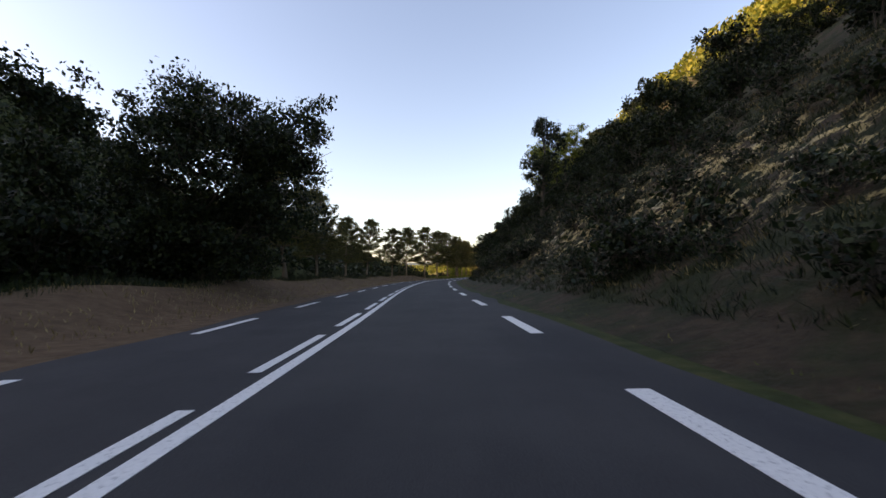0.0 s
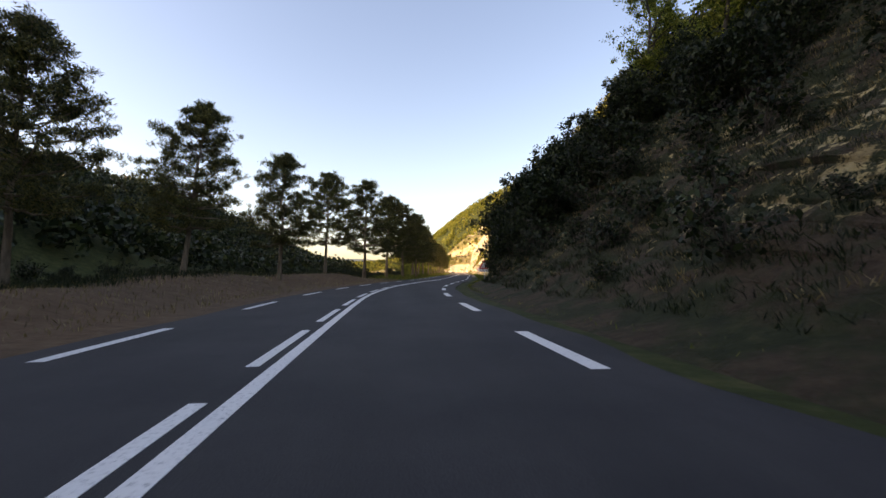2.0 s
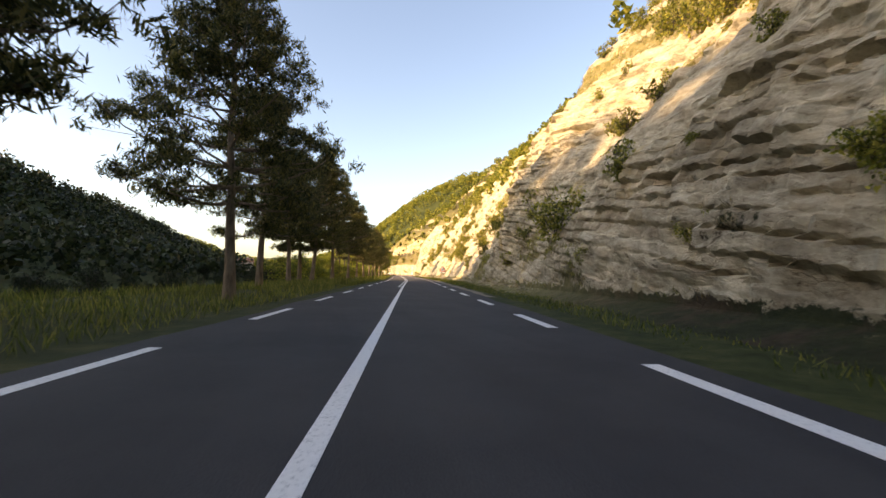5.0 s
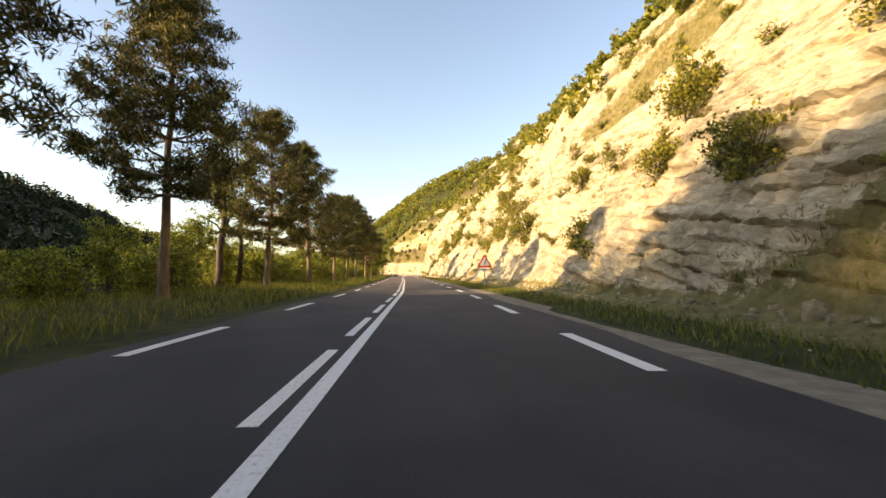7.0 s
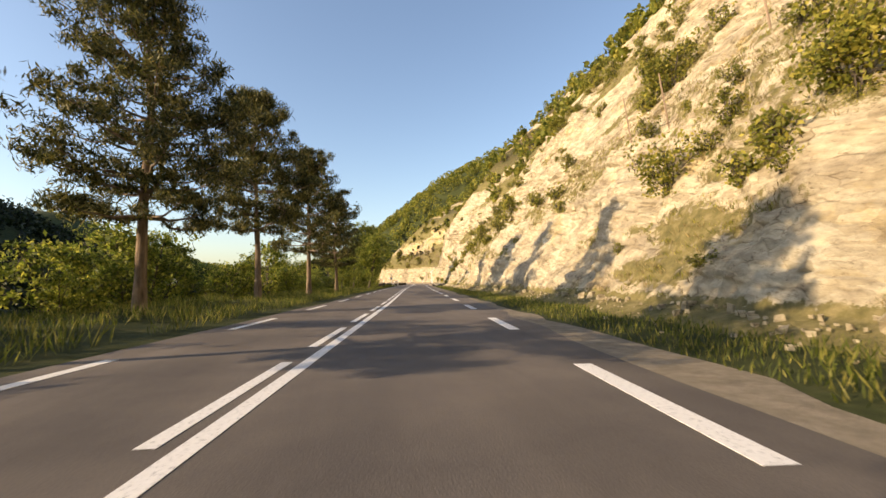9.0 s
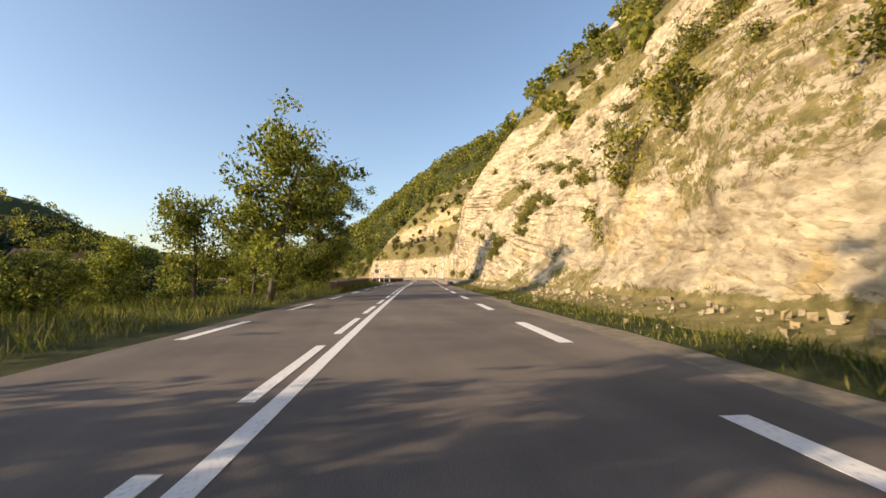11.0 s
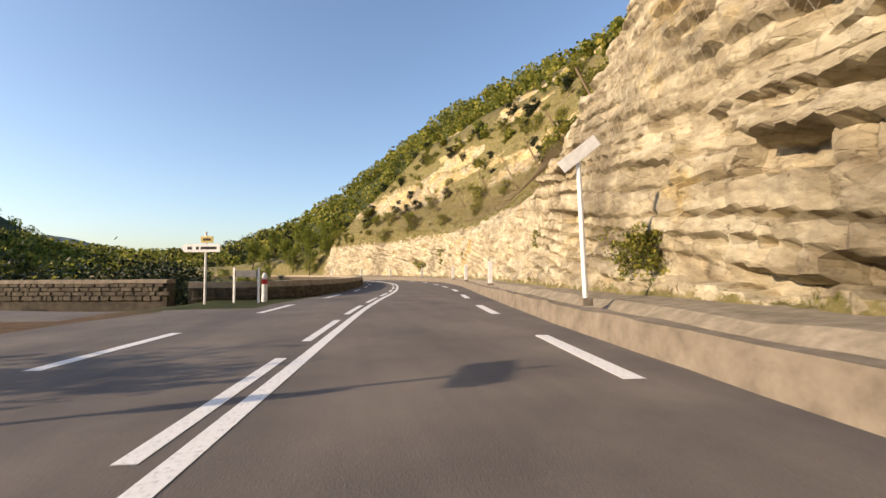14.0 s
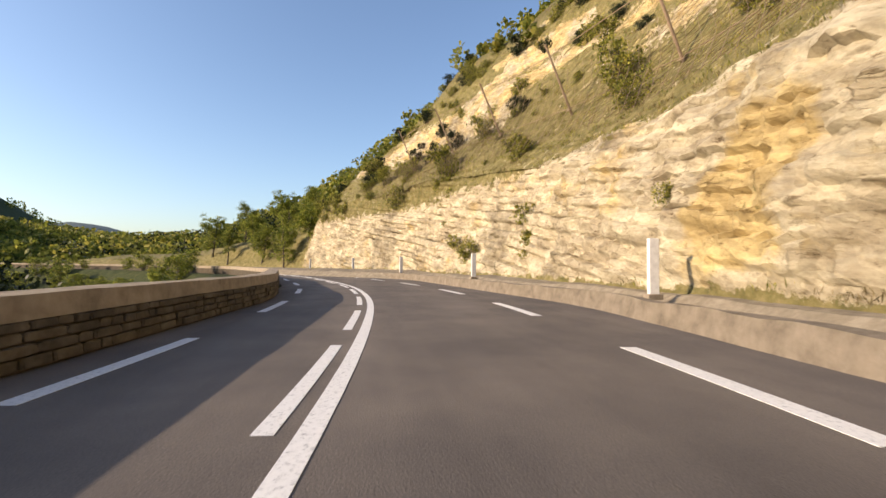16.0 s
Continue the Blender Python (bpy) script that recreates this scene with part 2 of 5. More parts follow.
def bark_material(name, a, b):
    n = Nodes(name, 0.95, 0.0, 0.15)
    n.color(n.ramp(n.noise(7, 6, 0.7, n.stretched(1, 1, 0.25)), [(0.3, a), (0.7, b)]))
    n.bump(n.noise(14, 6, 0.7, n.stretched(1, 1, 0.2)), 0.9, 0.05)
    return n.m


ASPHALT, PAINT, ROCK, GROUND = asphalt_material(), paint_material(), rock_material(), ground_material()
GRAVEL = masonry_material("gravel_shoulder", (0.13, 0.11, 0.085), (0.22, 0.19, 0.145), (0.34, 0.30, 0.24))
STONE = masonry_material("wall_stone", (0.055, 0.047, 0.036), (0.105, 0.09, 0.068), (0.18, 0.155, 0.12))
MORTAR = masonry_material("wall_mortar", (0.045, 0.038, 0.03), (0.08, 0.068, 0.052), (0.13, 0.11, 0.085))
CONCRETE = masonry_material("old_concrete", (0.15, 0.125, 0.095), (0.26, 0.22, 0.17), (0.36, 0.31, 0.245))
PINE_BARK = bark_material("pine_bark", (0.10, 0.075, 0.052), (0.33, 0.25, 0.175))
BARK = bark_material("grey_bark", (0.05, 0.042, 0.034), (0.15, 0.125, 0.10))
NEEDLES = leaf_material("pine_needles", (0.022, 0.032, 0.012), (0.085, 0.094, 0.028), (0.25, 0.215, 0.065), 0.3)
LEAVES = leaf_material("broad_leaves", (0.055, 0.085, 0.015), (0.19, 0.235, 0.038), (0.44, 0.43, 0.08), 0.55)
POPLAR = leaf_material("poplar_leaves", (0.06, 0.085, 0.02), (0.18, 0.22, 0.045), (0.38, 0.40, 0.11), 0.55)
# Near-black green: evergreen scrub, and shade put into the leaves of shaded stretches.
SHADE_EVERGREEN = leaf_material("shade_evergreen_leaves", (0.007, 0.014, 0.006), (0.018, 0.030, 0.010), (0.048, 0.062, 0.018), 0.2)
SCRUB = leaf_material("scrub_leaves", (0.08, 0.10, 0.018), (0.25, 0.26, 0.046), (0.48, 0.42, 0.09), 0.5)
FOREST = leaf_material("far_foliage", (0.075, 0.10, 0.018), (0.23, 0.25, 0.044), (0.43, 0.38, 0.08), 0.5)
GRASS = leaf_material("verge_grass", (0.045, 0.070, 0.014), (0.14, 0.17, 0.030), (0.34, 0.31, 0.085), 0.5)
STRAW = leaf_material("dry_grass", (0.11, 0.085, 0.035), (0.25, 0.19, 0.085), (0.42, 0.34, 0.18), 0.3)
WHITE = plain("white_paint", (0.78, 0.77, 0.74), 0.5)
RED = plain("red_paint", (0.55, 0.03, 0.025), 0.45)
BLACK = plain("black_paint", (0.02, 0.02, 0.022), 0.5)
GALV = plain("galvanised_steel", (0.42, 0.43, 0.44), 0.45, 0.8)
SIGN_BACK = plain("sign_back_grey", (0.14, 0.14, 0.14), 0.6, 0.3)
WOOD = plain("weathered_wood", (0.26, 0.21, 0.155), 0.85)
RUST = plain("rusty_steel", (0.30, 0.22, 0.15), 0.8, 0.1)
WIRE = plain("weathered_wire", (0.46, 0.40, 0.30), 0.7, 0.1)
TILE = plain("roof_tile", (0.36, 0.17, 0.10), 0.85)
RENDER_WALL = plain("house_plaster", (0.62, 0.57, 0.48), 0.9)
GLASS_DARK = plain("window_glass", (0.03, 0.035, 0.04), 0.12)


# ---- small geometry helpers ----
def mesh_of(name, verts, faces, material, smooth=False):
    """A mesh from arrays of places and of same-sized faces."""
    verts, faces = np.asarray(verts, np.float32), np.asarray(faces, np.int32)
    me = bpy.data.meshes.new(name)
    n, k = faces.shape
    me.vertices.add(len(verts))
    me.vertices.foreach_set("co", verts.ravel())
    me.loops.add(n * k)
    me.loops.foreach_set("vertex_index", faces.ravel())
    me.polygons.add(n)
    me.polygons.foreach_set("loop_start", np.arange(0, n * k, k, dtype=np.int32))
    me.polygons.foreach_set("use_smooth", np.full(n, smooth))
    me.update(calc_edges=True)
    me.materials.append(material)
    return me


def part(name, source, material, parent, label=""):
    """One mesh object under a thing, from a bmesh or a ready mesh."""
    if isinstance(source, bmesh.types.BMesh):
        me = bpy.data.meshes.new(name)
        source.to_mesh(me)
        source.free()
        me.materials.append(material)
    else:
        me = source
    ob = new(name, me)
    ob.parent = parent
    if label:
        ob["label"] = label
    return ob


def box(sx, sy, sz, at=(0, 0, 0), bevel=0.0, turn=None, bm=None):
    bm = bm or bmesh.new()
    made = bmesh.ops.create_cube(bm, size=1.0)["verts"]
    bmesh.ops.scale(bm, vec=(sx, sy, sz), verts=made)
    if turn:
        bmesh.ops.rotate(bm, matrix=turn.to_3x3(), verts=made)
    bmesh.ops.translate(bm, vec=at, verts=made)
    if bevel:
        bmesh.ops.bevel(bm, geom=list({e for v in made for e in v.link_edges}), offset=bevel, segments=2, affect="EDGES", profile=0.6)
    return bm


def rod(a, b, r, r2=None, sides=10, bm=None):
    bm = bm or bmesh.new()
    a, b = Vector(a), Vector(b)
    m = Matrix.Translation((a + b) / 2) @ (b - a).to_track_quat("Z", "Y").to_matrix().to_4x4()
    bmesh.ops.create_cone(bm, cap_ends=True, segments=sides, radius1=r, radius2=r if r2 is None else r2, depth=(b - a).length, matrix=m)
    return bm


def prism(outline, depth, bm=None):
    """An upright plate: outline of (x, z), its front at y = 0, its back at y = depth."""
    bm = bm or bmesh.new()
    front = [bm.verts.new((x, 0, z)) for x, z in outline]
    f = bm.faces.new(front)
    out = bmesh.ops.extrude_face_region(bm, geom=[f])["geom"]
    bmesh.ops.translate(bm, vec=(0, depth, 0), verts=[v for v in out if isinstance(v, bmesh.types.BMVert)])
    bmesh.ops.recalc_face_normals(bm, faces=bm.faces)
    return bm


def tubes(paths, sides=6):
    """Verts and quads of tapered tubes; each path is a list of (place, radius)."""
    vs, fs, base = [], [], 0
    ring = np.linspace(0, 2 * np.pi, sides, endpoint=False)
    for path in paths:
        p = np.array([q[0] for q in path], float)
        r = np.array([q[1] for q in path], float)
        d = np.gradient(p, axis=0)
        d /= np.linalg.norm(d, axis=1)[:, None] + 1e-9
        ref = np.array([1.0, 0, 0]) if abs(d[0][0]) < 0.8 else np.array([0, 1.0, 0])
        u = np.cross(d, ref)
        u /= np.linalg.norm(u, axis=1)[:, None]
        w = np.cross(d, u)
        pts = p[:, None] + r[:, None, None] * (np.cos(ring)[None, :, None] * u[:, None] + np.sin(ring)[None, :, None] * w[:, None])
        vs.append(pts.reshape(-1, 3))
        for i in range(len(p) - 1):
            for j in range(sides):
                k = (j + 1) % sides
                fs.append((base + i * sides + j, base + i * sides + k, base + (i + 1) * sides + k, base + (i + 1) * sides + j))
        base += len(p) * sides
    return np.vstack(vs), np.array(fs)


def blades(centres, along, wide):
    """Rhombic leaves: one quad each, lying along its first axis."""
    n = len(centres)
    v = np.empty((n, 4, 3))
    v[:, 0], v[:, 2] = centres - along / 2, centres + along / 2
    v[:, 1], v[:, 3] = centres - wide / 2 - along * 0.06, centres + wide / 2 - along * 0.06
    return v.reshape(-1, 3), np.arange(4 * n).reshape(n, 4)


def unit(rng, n):
    v = rng.normal(size=(n, 3))
    return v / np.linalg.norm(v, axis=1)[:, None]


def leafage(rng, centres, size, aspect=0.6, droop=0.0):
    n = len(centres)
    a = unit(rng, n)
    a[:, 2] -= droop
    b = np.cross(a, unit(rng, n))
    b /= np.linalg.norm(b, axis=1)[:, None] + 1e-9
    s = size * rng.uniform(0.6, 1.35, n)[:, None]
    return blades(centres, a * s, b * s * aspect)


# smooth random fields on arrays
def lattice(ix, iy, seed):
    h = (ix.astype(np.int64) * 374761393 + iy.astype(np.int64) * 668265263 + seed * 974711) & 0x7FFFFFFF
    h = ((h ^ (h >> 13)) * 1274126177) & 0x7FFFFFFF
    return ((h ^ (h >> 16)) & 0xFFFFF) / 0xFFFFF


def field(x, y, seed=0):
    ix, iy = np.floor(x), np.floor(y)
    fx, fy = x - ix, y - iy
    fx, fy = fx * fx * (3 - 2 * fx), fy * fy * (3 - 2 * fy)
    a, b = lattice(ix, iy, seed), lattice(ix + 1, iy, seed)
    c, d = lattice(ix, iy + 1, seed), lattice(ix + 1, iy + 1, seed)
    return (a * (1 - fx) + b * fx) * (1 - fy) + (c * (1 - fx) + d * fx) * fy


def rough_field(x, y, seed=0, octaves=4):
    out, amp, total = 0, 1.0, 0
    for o in range(octaves):
        out, total, amp, x, y = out + amp * field(x, y, seed + 17 * o), total + amp, amp * 0.5, x * 2.03, y * 2.03
    return out / total
# ---- the road's line: places along its centre line ----
LINE = np.array([(3, -40), (2.2, -15), (1.3, 9.8), (0.6, 22), (0.1, 34), (-0.1, 45), (0.0, 55), (0.15, 63), (1.4, 74), (3.7, 84.5), (8, 102),
                 (14, 134.6), (18.9, 160.6), (21, 171.6), (27.4, 211.8), (32.2, 244.8), (36.6, 273.3), (39.4, 289), (42.1, 306.8), (44.6, 318.7),
                 (46.2, 331), (46.6, 340), (45.8, 348.5), (42.2, 362.5), (38.1, 371.6), (32.9, 380.2), (26.6, 388), (19.4, 395), (11, 401.5),
                 (0, 409), (-12, 417), (-25, 427), (-40, 440)], float)
LEN = np.r_[0, np.cumsum(np.hypot(*np.diff(LINE, axis=0).T))]
STEP = np.arange(0, LEN[-1], 0.25)
bell = np.exp(-np.linspace(-2.5, 2.5, 61) ** 2 / 2)
bell /= bell.sum()


def eased(v):
    v = np.r_[v[0] + (v[1] - v[0]) * np.arange(-30, 0), v, v[-1] + (v[-1] - v[-2]) * np.arange(1, 31)]
    return np.convolve(v, bell, "valid")


AXIS = np.c_[eased(np.interp(STEP, LEN, LINE[:, 0])), eased(np.interp(STEP, LEN, LINE[:, 1]))]
AHEAD = np.gradient(AXIS, axis=0)
AHEAD /= np.linalg.norm(AHEAD, axis=1)[:, None]
ZERO = STEP[np.argmin(abs(AXIS[:, 1]))]
S_MIN, S_MAX = -ZERO, STEP[-1] - ZERO


def spot(s, d):
    """World x and y of the place s metres along the road and d metres right of its centre line."""
    s, d = np.broadcast_arrays(np.asarray(s, float), np.asarray(d, float))
    q = np.clip(s + ZERO, 0, STEP[-1])
    x, y = np.interp(q, STEP, AXIS[:, 0]), np.interp(q, STEP, AXIS[:, 1])
    tx, ty = np.interp(q, STEP, AHEAD[:, 0]), np.interp(q, STEP, AHEAD[:, 1])
    over = s + ZERO - q
    x, y = x + tx * over, y + ty * over
    inner = np.clip(d, -34, 200)
    rest = d - inner
    return x + ty * inner + rest * 0.985, y - tx * inner - rest * 0.17


def heading(s):
    q = np.clip(s + ZERO, 0, STEP[-1])
    return math.atan2(-float(np.interp(q, STEP, AHEAD[:, 0])), float(np.interp(q, STEP, AHEAD[:, 1])))


def stand(s, d, z=0.0, turn=0.0, size=1.0):
    """A pose at a place along the road; the thing's own +y looks along the road."""
    x, y = spot(s, d)
    return Matrix.Translation((float(x), float(y), z)) @ Matrix.Rotation(heading(s) + radians(turn), 4, "Z") @ Matrix.Scale(size, 4)


# ---- the lie of the land ----
# s, then distance right of the centre line and height of: toe, top of the steep face, middle, upper slope
FACE = np.array([(-90, 6.0, 9, 2.2, 17, 8.5, 28, 16, 0.8), (50, 6.0, 9, 2.2, 17, 8.5, 28, 16, 0.8), (92, 6.5, 9.5, 4.5, 15, 11, 25, 21, 1), (106, 7, 9, 7, 14, 13, 24, 23, 1),
                 (130, 7.5, 10, 7, 15, 12.5, 24, 23, 1), (139, 7.6, 9.3, 8, 11.5, 14, 21, 24, 1), (145, 7.6, 9.5, 8, 12, 14, 22, 24, 1), (151, 8, 11, 6, 16.3, 11, 26, 25, 1),
                 (185, 8.2, 11.2, 5.8, 17, 13, 25, 26, 1.1), (215, 8.2, 11, 5.8, 16.5, 13, 25, 27, 1.15), (245, 7.6, 10, 6, 15, 12, 25, 27, 1.1), (280, 7.4, 10, 6, 14, 10.5, 25, 26, 1.1),
                 (293, 7.0, 8.6, 6, 11.5, 11.5, 23, 28, 1.1), (299, 6.7, 7.8, 7, 9.4, 14.5, 20, 29, 1.1), (308, 6.5, 7.5, 7, 9.2, 14.5, 20, 30, 1.1), (314, 6.3, 7.4, 6, 11, 10.5, 23, 29, 1.15),
                 (322, 6.3, 7.6, 5.4, 12.5, 9.6, 24, 27.5, 1.05), (334, 6.7, 7.9, 4.6, 12.6, 8.8, 24.5, 26, 0.95), (345, 7.0, 8.5, 5.0, 13, 9.4, 25, 27, 0.9), (356, 7.3, 8.9, 7.2, 13, 11, 24.5, 27.5, 0.85), (366, 7.5, 9.0, 8.4, 13, 12.2, 24, 28, 0.75), (378, 7.8, 9.3, 8.4, 13.5, 12.5, 24, 26.5, 0.7),
                 (387, 8, 9.6, 8.0, 14, 12, 24, 21, 0.4), (391, 8, 10.5, 4.0, 15, 8, 24, 14, 0.2), (408, 8, 10, 3.0, 14, 5, 24, 6, 0.05), (430, 8, 10, 1.6, 15, 2.5, 28, 3, 0.02),
                 (480, 8, 10, 1, 15, 1.5, 28, 2, 0.02)], float)
RIDGE = np.array([(-400, 86), (-3, 88), (35, 79), (61, 69), (70, 65), (78, 64.5), (86, 64.5), (91, 62), (97, 61), (104, 58), (113, 55.5), (120, 51), (128, 45.5), (135, 42), (150, 39.5), (250, 39), (300, 38), (340, 34), (400, 29), (480, 28), (520, 22), (600, 11), (700, 10)], float)


def smooth(a, b, v):
    u = np.clip((v - a) / (b - a), 0, 1)
    return u * u * (3 - 2 * u)


def left_height(s, d):
    """Height of the land from the right verge over the road to the hills left of it."""
    s, d = np.broadcast_arrays(np.asarray(s, float), np.asarray(d, float))
    out = -d
    gorge = smooth(235, 300, s)
    fall = np.interp(out, [0, 4, 9, 14, 30, 55, 70], [0, 0, 0.15, -0.3, -2.5, -4, -3.5])
    deep = np.interp(out, [0, 6.5, 9, 18, 40, 60, 70], [0, 0, -2.0, -6, -11, -11, -10])
    z = fall * (1 - gorge) + deep * gorge
    z = z + smooth(5.0, 8.0, out) * (1 - smooth(11, 16, out)) * (1 - smooth(84, 100, s)) * (0.35 + 0.5 * field(s / 4.5, out / 3, 3))
    ridge = np.interp(s, RIDGE[:, 0], RIDGE[:, 1])
    near_hill = (6 + 12 * (1 - smooth(95, 142, s))) * smooth(30, 66, out) * (1 - gorge)
    rise = near_hill + smooth(58, 140, out) * (ridge - near_hill)
    wav = (rough_field(s / 38 + 9, d / 38, 5, 4) - 0.5) * 6 * smooth(55, 100, out)
    far = -smooth(175, 480, out) * ridge * 0.8
    z = z + rise + wav + far
    z = z + (field(s / 1.7, d / 1.7, 8) - 0.5) * 0.12 * smooth(4.6, 6.5, abs(d)) * (1 - smooth(30, 60, out))
    side_road = smooth(297.5, 299.5, s) * (1 - smooth(307.5, 309, s)) * smooth(3.4, 5, out) * (1 - smooth(16, 22, out))
    z = z * (1 - side_road) + 0.0 * side_road
    return z - 0.045 * (1 - smooth(5.0, 6.0, abs(d)))


def face_profile(s, v):
    """Distance and height on the right-hand slope at v metres up along it (s, v: arrays of one shape)."""
    cols = [np.interp(s, FACE[:, 0], FACE[:, k]) for k in range(1, 9)]
    toe, da, za, db, zb, dc, zc, up = cols
    knots_d = [toe - 1.5, toe, da, db, dc, dc + 26, dc + 70, dc + 170, dc + 420]
    knots_z = [0 * toe - 0.10, 0 * toe + 0.35, za, zb, zc, zc + 23 * up, zc + 44 * up, zc + 62 * up, zc + 60 * up]
    run, d, z = 0 * s, 0 * s + knots_d[0], 0 * s + knots_z[0]
    for i in range(len(knots_d) - 1):
        seg = np.hypot(knots_d[i + 1] - knots_d[i], knots_z[i + 1] - knots_z[i])
        f = np.clip((v - run) / seg, 0, 1)
        d, z = d + f * (knots_d[i + 1] - knots_d[i]), z + f * (knots_z[i + 1] - knots_z[i])
        run = run + seg
    return d, z


def overgrown(s, z, d):
    """How far the slope is grown over, 0 to 1."""
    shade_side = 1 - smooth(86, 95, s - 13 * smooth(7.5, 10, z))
    base = rough_field(s / 11, z / 5, 21, 4)
    ledge = rough_field(s / 30, z / 2.4, 25, 3)
    top = smooth(11, 20, z)
    g = 0.9 * smooth(0.55, 0.70, base * 0.6 + ledge * 0.4 + 0.06 * top)
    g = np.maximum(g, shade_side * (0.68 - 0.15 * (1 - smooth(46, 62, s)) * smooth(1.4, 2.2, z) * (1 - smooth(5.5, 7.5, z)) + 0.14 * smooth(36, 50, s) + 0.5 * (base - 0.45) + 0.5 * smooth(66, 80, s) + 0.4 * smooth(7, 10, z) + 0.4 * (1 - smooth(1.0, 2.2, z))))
    g = np.maximum(g, smooth(225, 260, s) * smooth(15, 20, z) * smooth(0.36, 0.48, base))
    middle = smooth(160, 175, s) * (1 - smooth(256, 268, s)) * smooth(2.0, 3.5, z) * (1 - smooth(9, 12, z))
    g = np.maximum(g, 0.5 * middle * smooth(0.50, 0.60, rough_field(s / 5, z / 2.6, 27, 4)))
    netted = smooth(312, 320, s) * smooth(4.8, 5.8, z) * (1 - smooth(11.5, 13.5, z))
    g = np.maximum(g, netted * 0.8)
    g = np.maximum(g, smooth(26, 34, z) * smooth(0.3, 0.45, base))
    g = g * (1 - 0.8 * smooth(286, 296, s) * (1 - smooth(5.5, 7, z)))
    g = np.maximum(g, smooth(387, 391, s))
    low = 1 - smooth(0.3, 0.9, z)
    return np.clip(np.maximum(g, low), 0, 1)


DIP = 0.15  # the beds rise by this much for each metre north


def cliff_sheet(s0, s1, ds, rows):
    """The sheet of rock: beds, blocks and hollows pushed out of the smooth slope."""
    s = np.r_[np.arange(s0, 96, 0.45), np.arange(96, 286, ds), np.arange(286, 340, 0.6 * ds), np.arange(340, 388, ds), np.arange(388, s1, 0.45)]
    S, V = np.meshgrid(s, np.array(rows), indexing="ij")
    d, z = face_profile(S, V)
    e = 0.15
    d2, z2 = face_profile(S, V + e)
    nd, nz = (z2 - z), -(d2 - d)
    ln = np.hypot(nd, nz) + 1e-9
    nd, nz = -nd / ln, -nz / ln
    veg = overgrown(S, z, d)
    hard = (1 - 0.75 * veg) * smooth(0.2, 1.0, z)
    level = z - DIP * spot(S, d)[1]
    zz = level + 0.5 * (rough_field(S / 25, z / 12, 31, 3) - 0.5) + 0.16 * (rough_field(S / 1.9, z / 1.4, 32, 3) - 0.5)
    bedded = (0.3 + 0.9 * smooth(0.36, 0.58, rough_field(S / 7, z / 4, 57, 3))) * (1 - 0.45 * smooth(316, 330, S))
    folded = smooth(166, 180, S) * (1 - smooth(256, 270, S)) * (1 - smooth(5, 9.5, z))
    stepped = smooth(284, 292, S) * (1 - smooth(314, 321, S))
    bedded = bedded * (1 - 0.65 * folded) * (1 + 0.35 * stepped)
    bed = zz / 0.42 + 1.1 * field(zz / 1.3, 0 * zz, 33)
    row = np.floor(bed)
    shelf = lattice(row, np.floor(S / 6 + 9 * lattice(row, row * 0 + 2, 56)), 41) - 0.5
    proud = np.where(lattice(row, row * 0 + 9, 47) > 0.76, 0.34, 0.0) * smooth(0.3, 0.55, field(S / 4, row * 3.7, 36))
    along = S / (0.5 + 1.1 * lattice(row, row * 0 + 3, 42)) + 7 * lattice(row, row * 0 + 5, 43) + 0.5 * field(S / 1.5, row * 2.3, 44)
    col = np.floor(along)
    block = lattice(col, row, 45) - 0.5
    cut = smooth(0.24, 0.0, bed - row) * (0.25 + 1.3 * smooth(0.3, 0.7, field(S / 2.2, row * 1.9, 37)))
    joint = smooth(0.16, 0.0, np.minimum(along - col, 1 - along + col)) * lattice(col, row + 7, 49)
    hollow = smooth(0.74, 0.86, lattice(np.floor(S / 1.9 + 5 * lattice(row, row * 0 + 1, 50)), row, 55))
    push = hard * bedded * ((0.24 - 0.09 * stepped) * shelf + (0.20 - 0.06 * stepped) * block + (1 - 0.35 * stepped) * proud - 0.20 * cut - 0.09 * joint - 0.28 * hollow)
    big = (rough_field(S / 17, zz / 9, 51, 3) - 0.5) * 2.6 + (rough_field(S / 4.5, zz / 2.4, 52, 3) - 0.5) * 0.7
    gully = (S - 0.75 * z) / 3.4 + 1.2 * rough_field(S / 9, z / 6, 58, 2)
    big = big * (1 - 0.5 * stepped) + folded * 1.5 * smooth(0.2, 1.2, z) * (rough_field(gully, z / 11, 59, 3) - 0.55) - folded * 0.5 * smooth(0.62, 0.75, rough_field(gully * 1.7, z / 7, 60, 2))
    push = push - hard * stepped * (0.10 * cut + 0.16 * hollow)
    fine = (rough_field(S / 0.8, zz / 0.6, 53, 3) - 0.5) * (0.42 + 0.35 * smooth(316, 330, S))
    far = smooth(40, 90, V)
    push = push + (big * smooth(0.2, 2.5, z) + fine * hard) * (1 + 1.2 * far)
    d, z = d - push * np.abs(nd) * 0.95, z + push * np.abs(nz) * 0.6
    x, y = spot(S, d)
    n, m = S.shape
    idx = np.arange(n * m).reshape(n, m)
    f = np.stack([idx[:-1, :-1], idx[1:, :-1], idx[1:, 1:], idx[:-1, 1:]], -1).reshape(-1, 4)
    return np.stack([x, y, z], -1).reshape(-1, 3), f, veg.ravel(), (S, d, z, veg)


